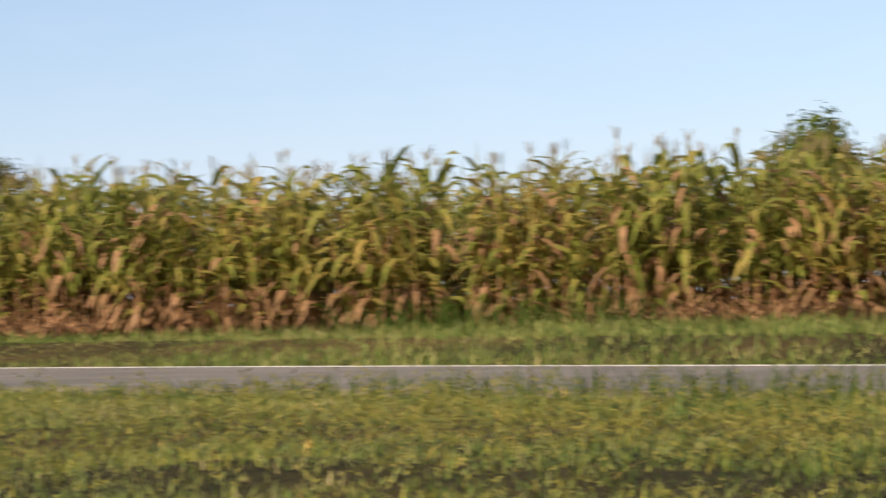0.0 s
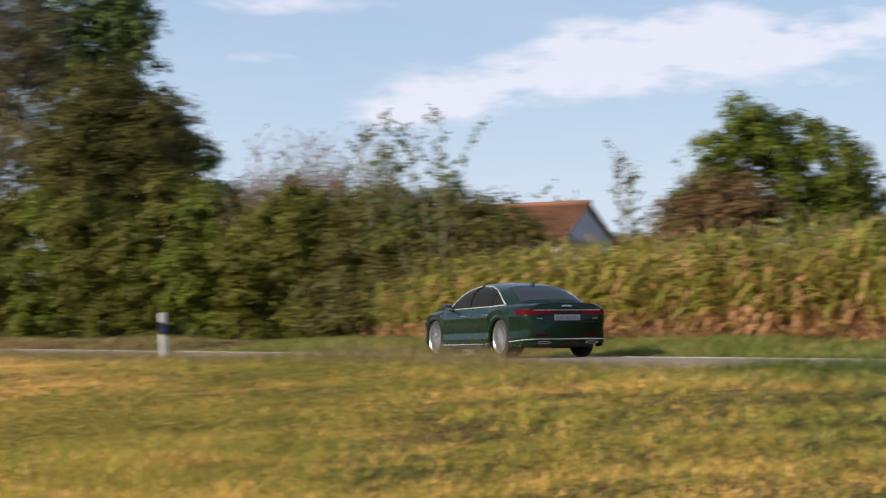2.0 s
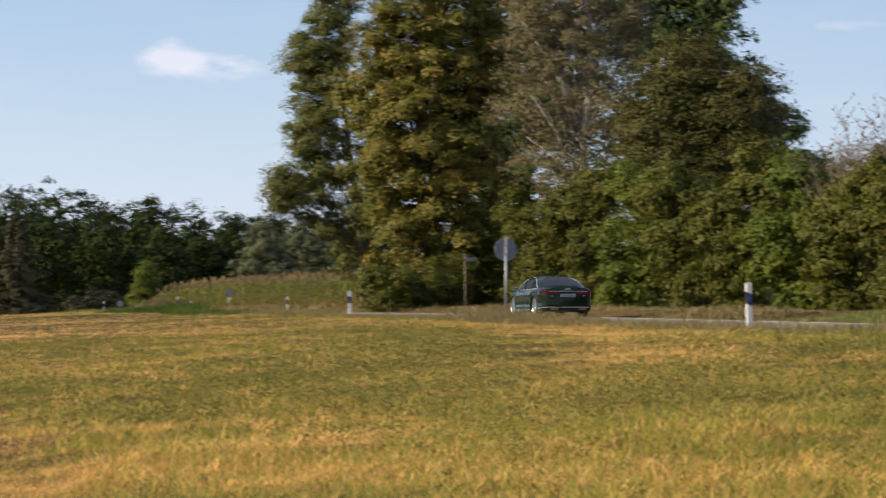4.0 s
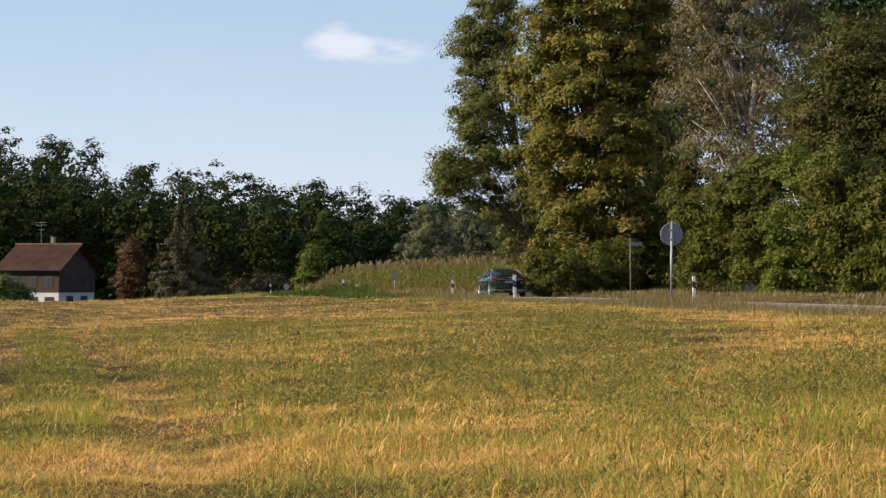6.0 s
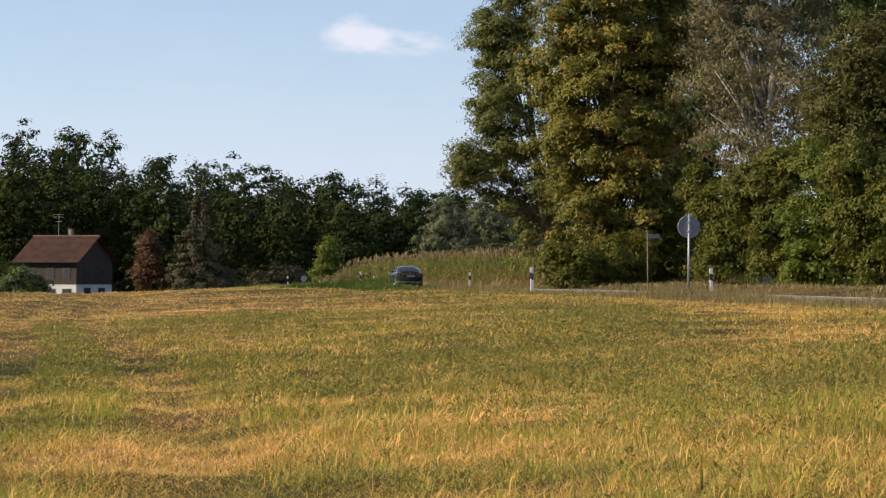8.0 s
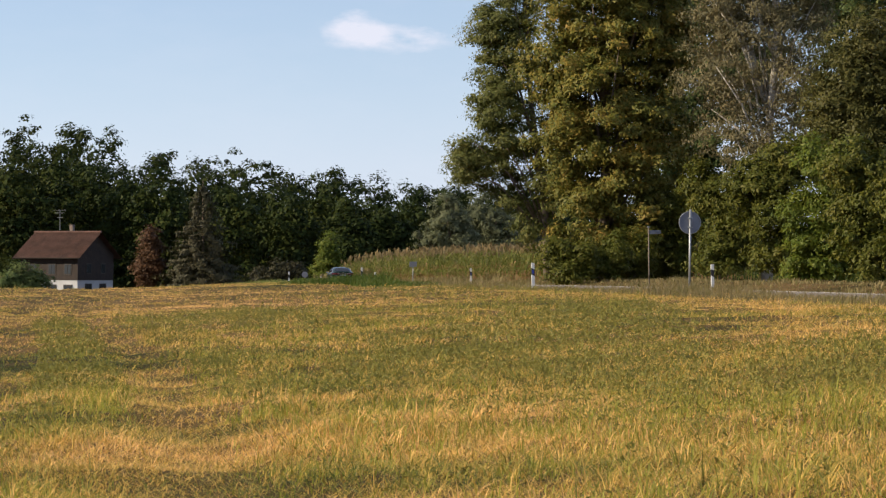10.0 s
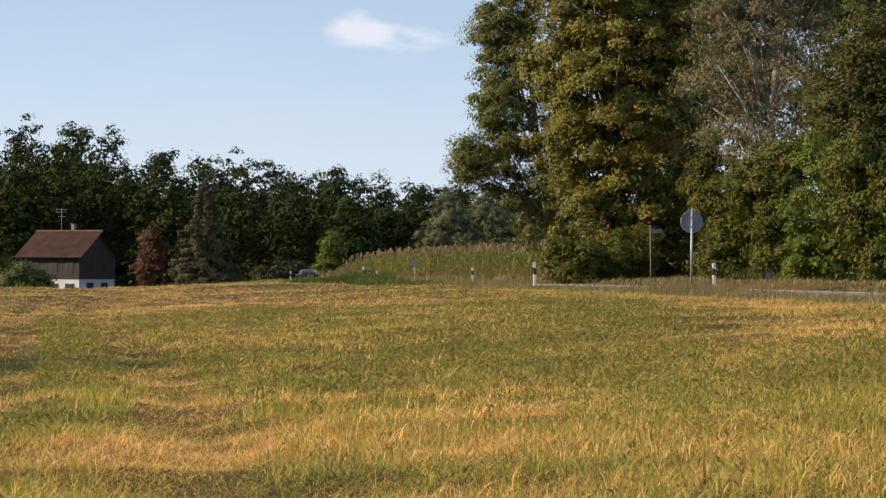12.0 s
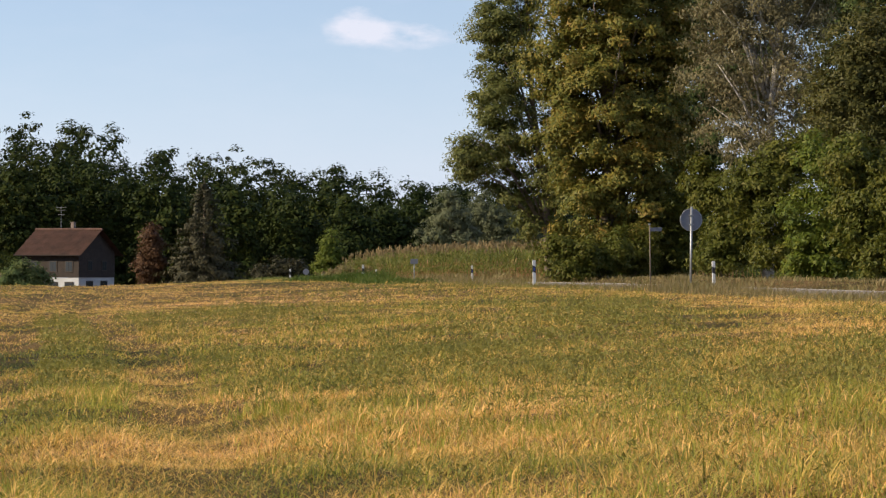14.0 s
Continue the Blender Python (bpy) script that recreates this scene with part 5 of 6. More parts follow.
# ---- houses ----
def build_house(name, label, az, dist, length, depth, eave, ridge, turn, roof_mat, upper, lower_h, storeys=True):
    s, q = spot(az, dist)
    root = new(name)
    root.matrix_world = Matrix.Translation(place(s, q)) @ pose(0, 0, 0, 0, 0, -az + turn)
    L, D = length / 2, depth / 2
    part("lower_wall", box_bm(0, 0, lower_h / 2 - 0.3, length - 0.1, depth - 0.1, lower_h + 0.6), M_PLASTER, root, "white plastered lower storey")
    bm = bmesh.new()
    prof = [(-D, lower_h), (D, lower_h), (D, eave), (0, ridge - 0.12), (-D, eave)]
    a, b = [[bm.verts.new((x, y, z)) for y, z in prof] for x in (-L, L)]
    for k in range(5):
        bm.faces.new((a[k], a[(k + 1) % 5], b[(k + 1) % 5], b[k]))
    bm.faces.new(a[::-1]), bm.faces.new(b)
    part("upper_wall", bm, upper, root)
    over, thick = (0.7 if storeys else 0.25), 0.16
    slope = (ridge - eave) / D
    for sign in (-1, 1):
        bm = bmesh.new()
        rows = 22
        vs = []
        for k in range(rows + 1):
            f = k / rows
            for up in (0, 1):
                y = sign * (D + over) * (1 - f)
                z = ridge - slope * abs(y) + 0.05 * up
                vs.append([bm.verts.new((x, y, z)) for x in (-L - over, L + over)])
        for k in range(rows):
            lo, hi = vs[2 * k + 1], vs[2 * k + 2]
            bm.faces.new((lo[0], lo[1], hi[1], hi[0]))
            lift, base = vs[2 * k + 2], vs[2 * k + 3]
            if k < rows - 1:
                bm.faces.new((lift[0], lift[1], base[1], base[0]))
        bmesh.ops.solidify(bm, geom=bm.faces[:], thickness=thick)
        bmesh.ops.recalc_face_normals(bm, faces=bm.faces[:])
        part("roof", bm, roof_mat, root)
    part("ridge_cap", tube_bm([(-L - over, 0, ridge + 0.05), (L + over, 0, ridge + 0.05)], [0.14, 0.14], 8), roof_mat, root)
    if not storeys:
        return tagged(root, label, "house")
    chimney = part("chimney", box_bm(0.05 * length, 0.3, ridge + 0.2, 0.42, 0.42, 1.2, 0.02), M_BRICK, root, "brick chimney")
    part("chimney_cap", box_bm(0.05 * length, 0.3, ridge + 0.84, 0.5, 0.5, 0.08, 0.02), M_BRICK, chimney)

    def window(x, y, z, w, h, side):
        flat = (w, 0.08, h) if side == "long" else (0.08, w, h)
        win = part("window", box_bm(x, y, z, *[v + (0.16 if v > 0.1 else 0.0) for v in flat], 0.01), M_FRAME, root, "worn window frame")
        off = Vector((0, -0.03, 0)) if side == "long" else Vector((0.03, 0, 0))
        for k in (-1, 1):
            if side == "long":
                part("pane", box_bm(x + k * w / 4, y + off.y, z, w / 2 - 0.06, 0.06, h - 0.06), M_GLASS_DARK, win, "dark pane")
            else:
                part("pane", box_bm(x + off.x, y + k * w / 4, z, 0.06, w / 2 - 0.06, h - 0.06), M_GLASS_DARK, win, "dark pane")
    if storeys:
        for x in (-0.28, 0.05, 0.33):
            window(x * length, -D - 0.01, lower_h + 1.2, 0.9, 1.1, "long")
            window(x * length, -D - 0.0, lower_h * 0.55, 1.0, 1.1, "long")
        for y in (-0.2, 0.2):
            window(L + 0.0, y * depth, lower_h * 0.6, 1.1, 1.1, "gable")
            window(L + 0.01, y * depth, lower_h + 1.3, 0.8, 1.0, "gable")
        for sy in (-1, 1):
            part("gutter", tube_bm([(-L - over, sy * (D + over), eave - slope * over + 0.02), (L + over, sy * (D + over), eave - slope * over + 0.02)], [0.06, 0.06], 6), M_TIMBER, root)
        bm = tube_bm([(-0.14 * length, 0, ridge - 0.5), (-0.14 * length, 0, ridge + 2.6)], [0.03, 0.025], 6)
        for z, w in ((2.5, 1.5), (2.2, 1.3), (1.7, 0.9)):
            tube_bm([(-0.14 * length - w / 2, 0, ridge + z), (-0.14 * length + w / 2, 0, ridge + z)], [0.02, 0.02], 5, bm)
        part("aerial", bm, M_ZINC, root, "old roof aerial with cross bars")
    tagged(root, label, "house")


def build_houses():
    build_house("farmhouse", "old farmhouse with dark timber upper floor and worn brown-red roof", -8.02, 300, 7.6, 7.0, 5.38, 7.8, -35, M_TILES, M_TIMBER, 2.5)
    build_house("village_house", "house with white gable and orange tiled roof behind the corn", 18.25, 132, 8.0, 4.6, 4.5, 6.35, -36, M_TILES_RED, M_PLASTER, 2.6, False)
    s, q = spot(-9.35, 300)
    shed = new("shed")
    shed.matrix_world = Matrix.Translation(place(s, q)) @ pose(0, 0, 0, 0, 0, 30)
    part("shed_wall", box_bm(0, 0, 1.2, 4, 3, 2.6), M_TIMBER, shed)
    part("shed_roof", box_bm(0, 0, 2.6, 4.6, 3.6, 0.16, 0.02, turn=Matrix.Rotation(radians(8), 4, "X")), M_TILES, shed)
    tagged(shed, "low dark timber shed beside the farmhouse", "shed")


GRID_Z = grid_heights()
build_ground()
build_road()
build_roadside()
build_trees()
build_forest()
build_houses()
build_corn_fields()
build_field_grass()
build_weeds()
build_verges()


# ---- the car: x forward, y to its left, standing on z = 0 midway between the axles ----
def car_paint():
    m, g = material("dark_green_paint")
    pos = g.add("ShaderNodeTexCoord").outputs["Object"]
    flakes, dust = g.noise(pos, 900.0, 2.0), g.noise(pos, 2.2, 5.0)
    col = g.mix(g.math("MULTIPLY", flakes, 0.5), (0.0014, 0.0105, 0.0045), (0.004, 0.022, 0.0095))
    col = g.mix(g.math("MULTIPLY", dust, 0.016), col, (0.25, 0.23, 0.18))
    rough = g.math("ADD", g.math("MULTIPLY", dust, 0.12), 0.22)
    finish(g, g.add("ShaderNodeBsdfPrincipled", {"Base Color": col, "Metallic": 0.05, "Specular IOR Level": 0.10, "Roughness": rough, "Coat Weight": 0.6, "Coat Roughness": 0.03, "Coat IOR": 1.33}).outputs[0])
    return m


def lamp_red(name, glow):
    m, g = material(name)
    finish(g, g.add("ShaderNodeBsdfPrincipled", {"Base Color": (0.05, 0.0025, 0.004, 1), "Roughness": 0.2, "Specular IOR Level": 0.08, "Coat Weight": 0.0,
                                                 "Emission Color": (1, 0.03, 0.03, 1), "Emission Strength": glow}).outputs[0])
    return m


def tinted_glass():
    m, g = material("tinted_glass")
    pos = g.add("ShaderNodeTexCoord").outputs["Object"]
    film = g.math("ADD", g.math("MULTIPLY", g.noise(pos, 3.0), 0.05), 0.02)
    finish(g, g.add("ShaderNodeBsdfPrincipled", {"Base Color": (0.016, 0.018, 0.018, 1), "Roughness": film, "Transmission Weight": 0.1, "IOR": 1.12, "Specular IOR Level": 0.16}).outputs[0])
    return m


M_PAINT, M_CARGLASS = car_paint(), tinted_glass()
M_TAIL = lamp_red("tail_lamp_red", 0.02)
M_LAMPBAND = surface("smoked_red_lens", (0.02, 0.003, 0.004), 0.25, vary=0.1)
M_REFLEX = lamp_red("rear_reflector_red", 0.0)
M_CHROME = surface("chrome", (0.75, 0.76, 0.78), 0.14, 1.0, 0.03)
M_BRIGHT = surface("bright_trim", (0.72, 0.73, 0.74), 0.25, 0.5, 0.04)
M_RIM = surface("silver_alloy", (0.52, 0.53, 0.55), 0.28, 0.85, 0.06)
M_TYRE = surface("tyre_rubber", (0.022, 0.022, 0.023), 0.85, vary=0.25, bump=0.3, bump_scale=60)
M_TRIM = surface("black_trim", (0.012, 0.013, 0.014), 0.45, vary=0.2)
M_LAMP_CLEAR = surface("headlamp_lens", (0.30, 0.32, 0.35), 0.08, 0.3, 0.08)
M_PLATE = surface("plate_white", (0.20, 0.21, 0.25), 0.4, vary=0.05)
REAR, FRONT, AXLE, WHEEL_R, ARCH = -2.56, 2.43, 1.51, 0.358, 0.388


def curve(x, *knots):
    return float(np.interp(x, [k[0] for k in knots], [k[1] for k in knots]))


def half_width(x):
    return curve(x, (-2.56, 0.66), (-2.53, 0.73), (-2.46, 0.80), (-2.32, 0.86), (-2.05, 0.91), (-1.5, 0.945), (0, 0.945), (1.4, 0.94), (1.8, 0.915), (2.1, 0.86), (2.3, 0.77), (2.39, 0.67), (2.43, 0.55))


def belt(x):
    return curve(x, (-2.58, 0.915), (-2.3, 0.93), (-1.5, 0.93), (0, 0.905), (1.0, 0.885), (1.7, 0.84), (2.2, 0.765), (2.43, 0.65))


def deck(x):
    return curve(x, (-2.58, 0.985), (-2.48, 1.0), (-2.2, 1.01), (-1.7, 1.03), (-1.0, 1.0), (0.6, 0.97), (1.05, 0.97), (1.6, 0.925), (2.1, 0.85), (2.34, 0.77), (2.43, 0.69))


def skirt(x):
    low = curve(x, (-2.58, 0.27), (-2.4, 0.22), (-1.9, 0.19), (1.9, 0.17), (2.43, 0.22))
    for c in (-AXLE, AXLE):
        d = abs(x - c)
        if d < ARCH:
            low = max(low, 0.335 + math.sqrt(ARCH ** 2 - d * d))
    return low


def raked(x, z):
    """The tail leans forward above its bumper, the nose below its grille."""
    k = max(0.0, 1 - (x - REAR) / 0.35)
    f = max(0.0, 1 - (FRONT - x) / 0.3)
    return x + k * (0.16 * max(0, z - 0.62) + 0.10 * max(0, 0.5 - z)) - f * 0.12 * max(0, 0.42 - z)


PROFILE = ((0.0, 0.950), (0.10, 0.982), (0.19, 0.992), (0.25, 0.990), (0.33, 0.974), (0.5, 0.980), (0.66, 0.992), (0.75, 1.0), (0.80, 0.998), (0.86, 0.982), (0.93, 0.968), (1.0, 0.945))


def body_point(x, v, w):
    z = skirt(x) + (belt(x) - skirt(x)) * v
    return Vector((raked(x, z), half_width(x) * w, z))


def build_body(car):
    xs = sorted(set([round(v, 3) for v in list(np.linspace(REAR, FRONT, 58)) + [c + ARCH * math.cos(math.pi * k / 18) for c in (-AXLE, AXLE) for k in range(19)] + [REAR + 0.02, REAR + 0.05, FRONT - 0.03]]))
    bm = bmesh.new()
    rows = []
    for x in xs:
        side = [body_point(x, v, w) for v, w in PROFILE]
        b, d, hw = belt(x), max(deck(x), belt(x) + 0.02), half_width(x)
        top = [Vector((raked(x, b + (d - b) * f), hw * w, b + (d - b) * f)) for f, w in ((0.35, 0.90), (0.62, 0.80), (0.84, 0.60), (0.96, 0.3))]
        mid = Vector((raked(x, d), 0, d))
        left = side + top
        ring = [bm.verts.new(p) for p in left] + [bm.verts.new(mid)] + [bm.verts.new((p.x, -p.y, p.z)) for p in reversed(left)]
        rows.append(ring)
    n = len(rows[0])
    for a, b in zip(rows, rows[1:]):
        for k in range(n - 1):
            bm.faces.new((a[k], a[k + 1], b[k + 1], b[k]))
    bm.faces.new(rows[0]), bm.faces.new(rows[-1][::-1])
    bmesh.ops.recalc_face_normals(bm, faces=bm.faces[:])
    body = part("body", bm, M_PAINT, car, "glossy dark green bodywork", soft=True)
    # dark wheel housings and floor
    bm = box_bm(-0.05, 0, 0.36, 4.6, 1.3, 0.34, 0.06)
    for c in (-AXLE, AXLE):
        box_bm(c, 0, 0.55, 0.80, 1.25, 0.5, 0.05, bm)
    part("underbody", bm, M_TRIM, car, "dark floor and wheel housings")
    for sy in (-1, 1):
        for name, x0 in (("front_door", 0.98), ("rear_door", -0.22), ("rear_door", -1.16)):
            pts = [body_point(x0 + (0.0 if x0 > -1.1 else 0.25 * max(0, 0.55 - v)), v, w) for v, w in PROFILE if v > 0.1]
            pts = [Vector((p.x, sy * (p.y + 0.0005), p.z)) for p in pts]
            part("door_seam", tube_bm(pts, [0.0022] * len(pts), 5), M_TRIM, body)
    return body


def roof_line(x):
    return curve(x, (-1.98, 1.02), (-1.75, 1.115), (-1.45, 1.24), (-1.15, 1.335), (-0.8, 1.385), (-0.4, 1.41), (-0.08, 1.41), (0.15, 1.385), (0.38, 1.34), (0.65, 1.21), (0.9, 1.08), (1.08, 0.97))


def cabin_w(x):
    return curve(x, (-1.98, 0.74), (-1.5, 0.815), (-0.9, 0.865), (0.0, 0.885), (0.7, 0.87), (1.08, 0.80))


CABIN_Z, CABIN_N = 0.875, 2.9


def cabin_y(x, z):
    t = min(1.0, max(0.0, (z - CABIN_Z) / (roof_line(x) - CABIN_Z)))
    return cabin_w(x) * (1 - t ** CABIN_N) ** (1 / CABIN_N)


def cabin_z(x, y):
    t = min(1.0, abs(y) / cabin_w(x))
    return CABIN_Z + (roof_line(x) - CABIN_Z) * (1 - t ** CABIN_N) ** (1 / CABIN_N)


def grid_bm(columns):
    """A sheet through columns of points, given a little depth inward."""
    bm = bmesh.new()
    vs = [[bm.verts.new(p) for p in c] for c in columns]
    for a, b in zip(vs, vs[1:]):
        for k in range(len(a) - 1):
            bm.faces.new((a[k], a[k + 1], b[k + 1], b[k]))
    return bm


def build_cabin(car):
    bm = bmesh.new()
    rows = []
    for x in np.linspace(-1.98, 1.08, 44):
        ring = []
        for k in range(25):
            a = math.pi * k / 24
            c, s = math.cos(a), math.sin(a)
            y = cabin_w(x) * math.copysign(abs(c) ** (2 / CABIN_N), c)
            z = CABIN_Z + (roof_line(x) - CABIN_Z) * abs(s) ** (2 / CABIN_N)
            ring.append(bm.verts.new((x, y, z)))
        rows.append(ring)
    for a, b in zip(rows, rows[1:]):
        for k in range(24):
            bm.faces.new((a[k], a[k + 1], b[k + 1], b[k]))
    bm.faces.new(rows[0]), bm.faces.new(rows[-1])
    bmesh.ops.recalc_face_normals(bm, faces=bm.faces[:])
    part("roof", bm, M_PAINT, car, "dark green roof and pillars", soft=True)

    def low(x):
        return curve(x, (-1.58, 0.975), (-1.0, 0.95), (0.8, 0.91))

    def high(x):
        return curve(x, (-1.60, 0.985), (-1.42, 1.08), (-1.2, 1.19), (-0.95, 1.275), (-0.6, 1.335), (-0.25, 1.35), (0.05, 1.322), (0.32, 1.22), (0.6, 1.05), (0.80, 0.915))
    for sy in (-1, 1):
        for name, x0, x1 in (("front_side_window", -0.20, 0.78), ("rear_side_window", -1.10, -0.25), ("quarter_window", -1.57, -1.13)):
            cols = []
            for x in np.linspace(x0, x1, 14):
                zb, zt = low(x), max(high(x), low(x) + 0.004)
                cols.append([Vector((x, sy * (cabin_y(x, z) + 0.006), z)) for z in np.linspace(zb, zt, 8)])
            bm = grid_bm(cols)
            part(name, bm, M_CARGLASS, car, "tinted side window", soft=True)
        for x0 in (-0.225, -1.115):
            pts = [Vector((x0, sy * (cabin_y(x0, z) + 0.004), z)) for z in np.linspace(low(x0), high(x0), 7)]
            part("window_pillar", tube_bm(pts, [0.024 if x0 > -1.1 else 0.012] * 7, 6), M_CARGLASS, car, "black pillar between the windows")
        ring = [Vector((x, sy * (cabin_y(x, low(x)) + 0.008), low(x))) for x in np.linspace(0.80, -1.59, 20)]
        ring += [Vector((x, sy * (cabin_y(x, high(x)) + 0.008), high(x))) for x in np.linspace(-1.60, 0.80, 34)]
        part("window_trim", tube_bm(ring, [0.008 + 0.008 * max(0, -p.x - 0.9) for p in ring], 6), M_BRIGHT, car, "bright chrome window surround")
    for name, x0, x1, y0, y1 in (("rear_window", -1.88, -1.12, 0.62, 0.50), ("windscreen", 0.34, 1.02, 0.60, 0.72)):
        cols = []
        for x in np.linspace(x0, x1, 12):
            f = (x - x0) / (x1 - x0)
            half = y0 + (y1 - y0) * f
            half *= min(1.0, cabin_w(x) * 0.88 / half)
            cols.append([Vector((x, y, cabin_z(x, y) + 0.009)) for y in np.linspace(-half, half, 13)])
        part(name, grid_bm(cols), M_CARGLASS, car, "tinted glass", soft=True)
    bm = bmesh.new()
    a = [bm.verts.new(v) for v in ((-0.98, -0.022, 1.36), (-1.14, -0.016, 1.33), (-1.14, 0.016, 1.33), (-0.98, 0.022, 1.36))]
    b = [bm.verts.new(v) for v in ((-1.08, -0.006, 1.415), (-1.13, -0.006, 1.41), (-1.13, 0.006, 1.41), (-1.08, 0.006, 1.415))]
    for k in range(4):
        bm.faces.new((a[k], a[(k + 1) % 4], b[(k + 1) % 4], b[k]))
    bm.faces.new(b)
    part("roof_aerial", bm, M_TRIM, car, "small black fin aerial")


def build_car_details(car):
    for sy in (-1, 1):
        for x in (0.02, -0.98):
            z = 0.775 - 0.02 * x
            y = sy * (half_width(x) * 0.985 + 0.012)
            part("door_handle", box_bm(x, y, z, 0.24, 0.03, 0.03, 0.01), M_CHROME, car, "chrome door handle")
        mirror = part("wing_mirror", box_bm(0.66, sy * 1.01, 0.965, 0.14, 0.17, 0.115, 0.045), M_TRIM, car, "rounded black door mirror")
        part("mirror_glass", box_bm(0.575, sy * 1.01, 0.965, 0.012, 0.16, 0.10, 0.004), M_CHROME, mirror, "mirror glass")
        part("mirror_foot", box_bm(0.68, sy * 0.90, 0.915, 0.08, 0.12, 0.04, 0.015), M_TRIM, mirror)
        pts = [Vector((x, sy * (half_width(x) * 0.962 + 0.012), 0.235 + 0.012 * (1 - x))) for x in np.linspace(1.08, -1.08, 16)]
        part("sill_trim", tube_bm(pts, [0.008] * 16, 6), M_BRIGHT, car, "bright strip along the sill")
        part("sill", box_bm(0, sy * 0.89, 0.19, 2.1, 0.08, 0.06, 0.02), M_TRIM, car, "dark sill")
        # tail lamps wrap round the corners
        cols = []
        for k in range(26):
            f = k / 25
            col = []
            for z in np.linspace(0.795 - 0.008 * f, 0.885, 5):
                if f < 0.55:
                    y = 0.30 + (0.65 - 0.30) * f / 0.55
                    x = raked(REAR, z) - 0.010
                else:
                    x = REAR + 0.36 * (f - 0.55) / 0.45
                    y = half_width(x) * 0.992 + 0.006
                    x = raked(x, z) - 0.006 * (1 - f)
                col.append(Vector((x, sy * y, z)))
            cols.append(col)
        part("tail_lamp", grid_bm(cols), M_TAIL, car, "red wrap-around tail lamp", soft=True)
        part("bumper_reflector", box_bm(raked(REAR, 0.42) - 0.004, sy * 0.50, 0.415, 0.012, 0.28, 0.026, 0.004), M_REFLEX, car, "red strip in the bumper")
        bm = tube_bm([(REAR - 0.012, sy * (0.48 + 0.13 * math.cos(a)), 0.285 + 0.020 * math.sin(a)) for a in (2 * math.pi * k / 24 for k in range(25))], [0.006] * 25, 6)
        part("exhaust_trim", bm, M_CHROME, car, "chrome exhaust surround")
        cols = [[Vector((raked(FRONT - 0.02 - 0.40 * f, z), sy * (half_width(FRONT - 0.02 - 0.40 * f) * 0.985 + 0.006), z)) for z in (0.60 + 0.04 * f, 0.64 + 0.04 * f, 0.68 + 0.03 * f)] for f in np.linspace(0, 1, 8)]
        part("headlamp", grid_bm(cols), M_LAMP_CLEAR, car, "clear headlamp", soft=True)
        part("front_intake", box_bm(FRONT - 0.03, sy * 0.55, 0.36, 0.06, 0.30, 0.14, 0.02), M_TRIM, car)
        part("exterior_badge", box_bm(1.08, sy * (half_width(1.08) * 0.985 + 0.004), 0.72, 0.05, 0.006, 0.02), M_CHROME, car)
    rear = lambda z: raked(REAR, z) - 0.008
    part("light_strip", box_bm(rear(0.872) - 0.004, 0, 0.872, 0.012, 1.34, 0.010, 0.003), M_BRIGHT, car, "thin bright strip across the tail lamps")
    part("lamp_band", box_bm(rear(0.85) + 0.002, 0, 0.843, 0.012, 0.62, 0.085, 0.003), M_LAMPBAND, car, "dark band between the tail lamps")
    plate = part("number_plate", box_bm(rear(0.735), 0.0, 0.735, 0.014, 0.52, 0.105, 0.004), M_PLATE, car, "white number plate")
    for y, w in ((0.215, 0.035), (0.12, 0.09), (0.0, 0.08), (-0.12, 0.12)):
        part("plate_bar", box_bm(rear(0.735) - 0.008, y, 0.735, 0.004, w * 0.8, 0.04), M_SIGN, plate)
    part("boot_badge", box_bm(rear(0.94) - 0.004, 0, 0.945, 0.012, 0.20, 0.035, 0.012), M_CHROME, car, "plain chrome badge")
    for y in (0.56, -0.56):
        part("boot_lettering", box_bm(rear(0.72) - 0.001, y, 0.72, 0.006, 0.11, 0.013), M_RIM, car, "thin chrome bar")
    pts = [Vector((x, half_width(x) * 0.985 + 0.014, 0.30 + 0.04 * min(1, (-1.98 - x) / 0.5))) for x in np.linspace(-1.98, -2.53, 8)]
    pts += [Vector((REAR - 0.008, y, 0.345)) for y in np.linspace(0.68, -0.68, 12)]
    pts += [Vector((x, -half_width(x) * 0.985 - 0.014, 0.30 + 0.04 * min(1, (-1.98 - x) / 0.5))) for x in np.linspace(-2.53, -1.98, 8)]
    part("bumper_trim", tube_bm(pts, [0.007] * len(pts), 6), M_BRIGHT, car, "chrome strip round the rear bumper")
    part("diffuser", box_bm(REAR + 0.10, 0, 0.27, 0.14, 1.10, 0.08, 0.03), M_TRIM, car, "black lower bumper")
    part("grille", box_bm(FRONT - 0.01, 0, 0.47, 0.05, 0.80, 0.36, 0.02), M_TRIM, car, "wide dark grille")
    part("boot_seam", tube_bm([(rear(0.655) + 0.006, y, 0.655) for y in (0.55, 0.3, 0.0, -0.3, -0.55)], [0.004] * 5, 5), M_TRIM, car)
    lip = [Vector((rear(0.985) + 0.03, y, 0.992 - 0.03 * (y / 0.6) ** 4)) for y in np.linspace(-0.60, 0.60, 13)]
    part("boot_lip", tube_bm(lip, [0.014] * 13, 6), M_PAINT, car, "raised lip along the boot's edge", soft=True)


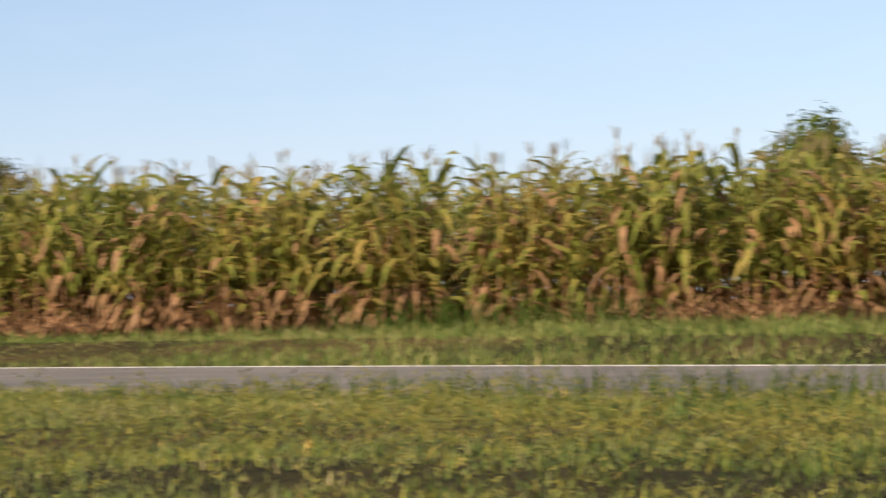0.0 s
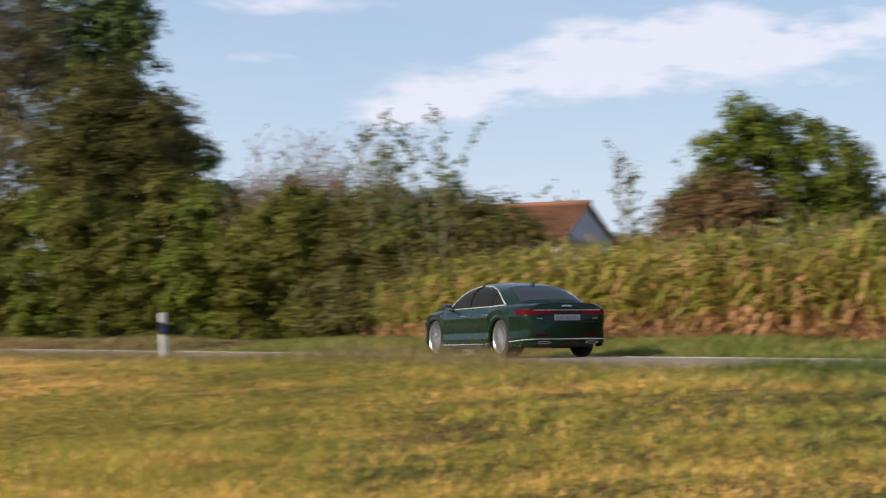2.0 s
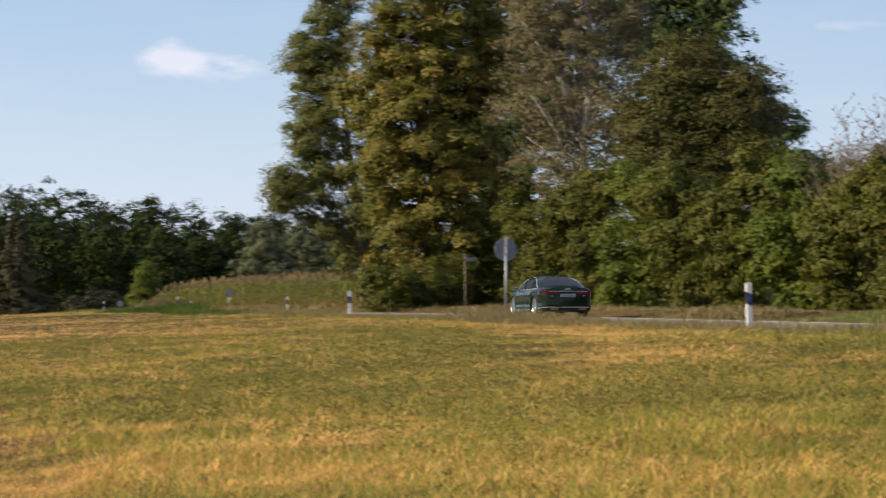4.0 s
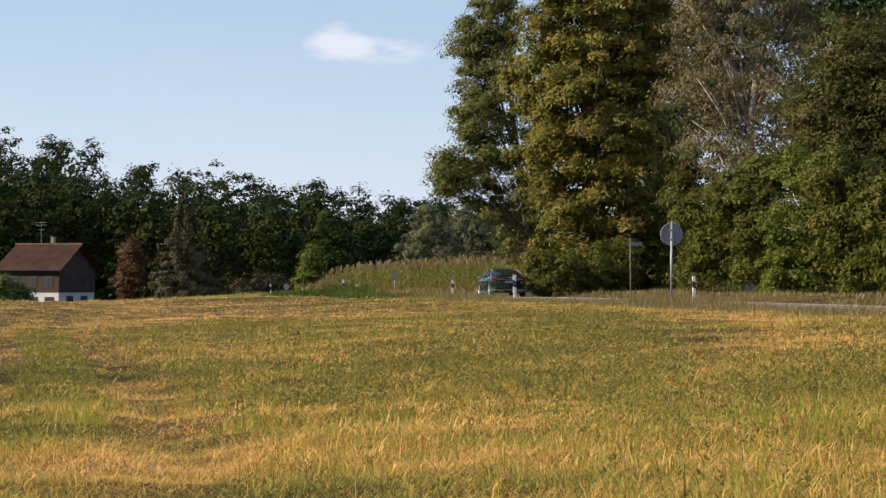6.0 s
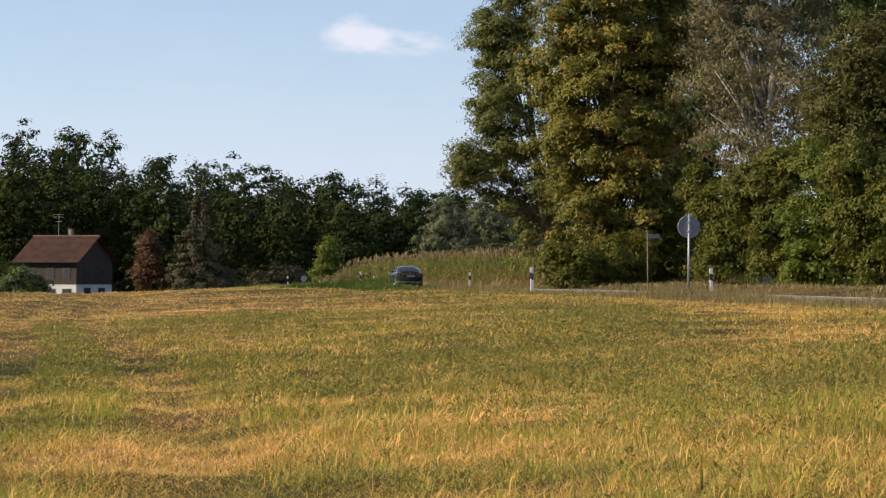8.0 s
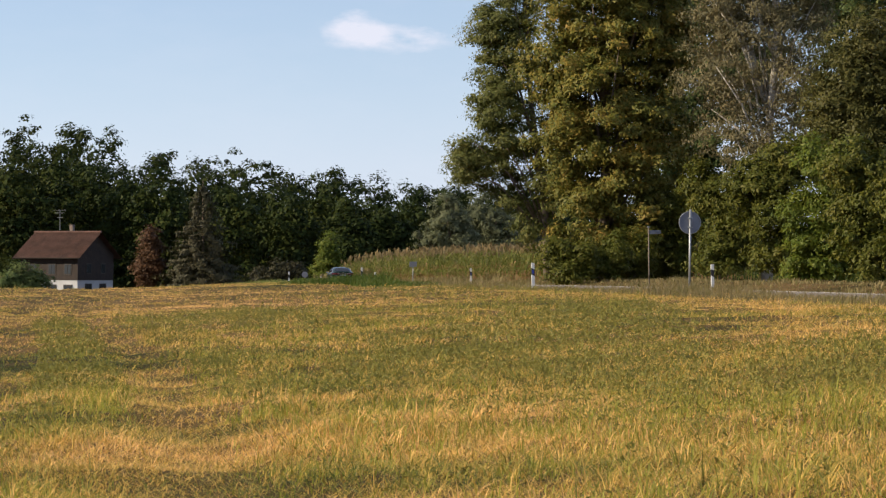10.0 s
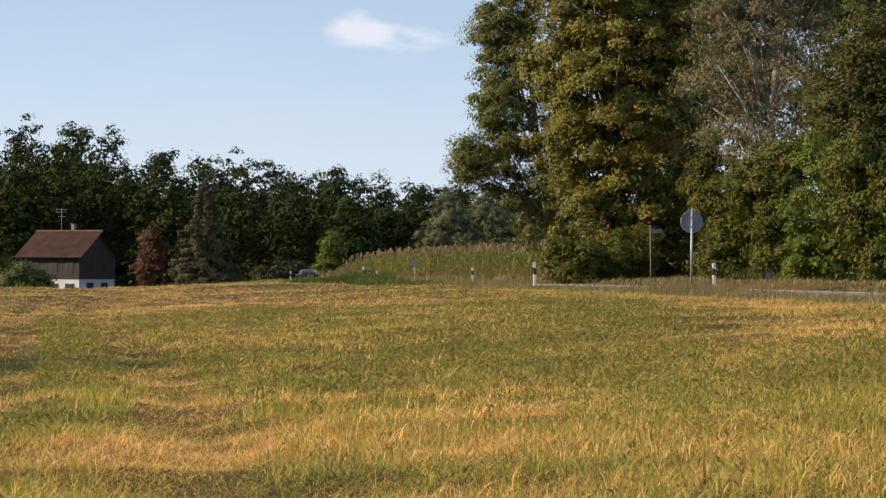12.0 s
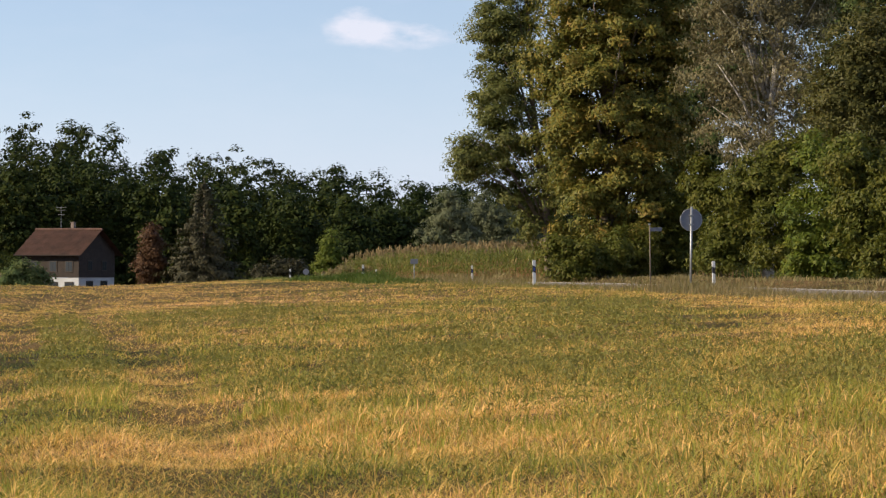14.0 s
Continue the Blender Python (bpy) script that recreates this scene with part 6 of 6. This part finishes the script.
def lathe_bm(profile, sides=40, bm=None):
    """Turned about the y axis; profile of (radius, y)."""
    bm = bm or bmesh.new()
    rings = [[bm.verts.new((r * math.cos(2 * math.pi * k / sides), y, r * math.sin(2 * math.pi * k / sides))) for k in range(sides)] for r, y in profile]
    for a, b in zip(rings, rings[1:]):
        for k in range(sides):
            bm.faces.new((a[k], a[(k + 1) % sides], b[(k + 1) % sides], b[k]))
    return bm


def build_wheel(car, x, side):
    hub = part("wheel", lathe_bm([(0.001, 0.085 * side), (0.03, 0.085 * side), (0.065, 0.07 * side), (0.07, 0.02 * side), (0.001, 0.0)], 24), M_RIM, car, "silver multi-spoke wheel with black tyre", soft=True)
    hub.location = (x, side * 0.762, WHEEL_R)
    bm = lathe_bm([(0.265, 0.125 * side), (0.28, 0.132 * side), (0.332, 0.126 * side), (0.350, 0.105 * side), (WHEEL_R, 0.08 * side), (WHEEL_R, -0.03 * side), (0.35, -0.06 * side), (0.30, -0.10 * side), (0.08, -0.10 * side)], 56)
    bmesh.ops.recalc_face_normals(bm, faces=bm.faces[:])
    part("tyre", bm, M_TYRE, hub, "black tyre", soft=True)
    bm = lathe_bm([(0.278, 0.128 * side), (0.273, 0.136 * side), (0.260, 0.124 * side), (0.250, 0.06 * side), (0.245, -0.09 * side)], 56)
    for k in range(20):
        a = 2 * math.pi * k / 20
        tilt = Matrix.Rotation(-a, 4, "Y")
        box_bm(*(tilt @ Vector((0.160, 0.092 * side, 0.0))), 0.205, 0.03, 0.018 if k % 2 else 0.026, 0.005, bm, turn=tilt)
    part("rim", bm, M_RIM, hub, "silver alloy rim with many spokes")
    part("brake_disc", lathe_bm([(0.07, 0.01 * side), (0.19, 0.01 * side), (0.19, -0.01 * side), (0.07, -0.01 * side)], 32), M_ZINC, hub)
    return hub


def build_car():
    car = tagged(new("car"), "dark green saloon car with chrome trim and silver wheels driving away", "car")
    build_body(car)
    build_cabin(car)
    build_car_details(car)
    wheels = [build_wheel(car, x, side) for x in (-AXLE, AXLE) for side in (1, -1)]
    return car, wheels


CAR, WHEELS = build_car()

# seconds and metres along the road
DRIVE = [(0.0, 3.82), (0.2, 7.92), (0.4, 11.86), (0.5, 13.42), (0.6, 15.84), (0.7, 17.48), (0.8, 19.98), (1.0, 24.16), (1.5, 34.5), (2.0, 45.64), (2.5, 55.72), (3.0, 66.56), (3.5, 76.72), (4.0, 87.78),
         (5.0, 109.3), (6.3, 137.2), (7.0, 152.5), (7.5, 164.0), (8.0, 175.5), (9.2, 203.0), (10.5, 228.5), (11.0, 236.5), (12.0, 252.0), (12.5, 259.0), (13.0, 264.0), (13.5, 268.5), (14.0, 275.0)]
LANE = 22.32


def motions():
    rows = []
    for t, s in DRIVE:
        p = ALONG * s + ACROSS * (LANE + float(bend(s)))
        swing = math.degrees(math.atan(float(bend(s + 1.5) - bend(s - 1.5)) / 3.0))
        slope = math.degrees(math.atan2(float(road_z(s + 1.5) - road_z(s - 1.5)), 3.0))
        z = float(road_z(s + 1.5) + road_z(s - 1.5)) / 2
        rows.append((t, Matrix.Translation((p.x, p.y, z)) @ pose(0, 0, 0, 0, 0, ROAD_TURN - swing) @ pose(0, 0, 0, 0, -slope, 0)))
    walk(CAR, rows)
    for wheel in WHEELS:
        x, y, z = wheel.location
        walk(wheel, [(k / FPS, pose(x, y, z, 0, 84.0 * k, 0)) for k in range(int(14 * FPS) + 1)])


motions()
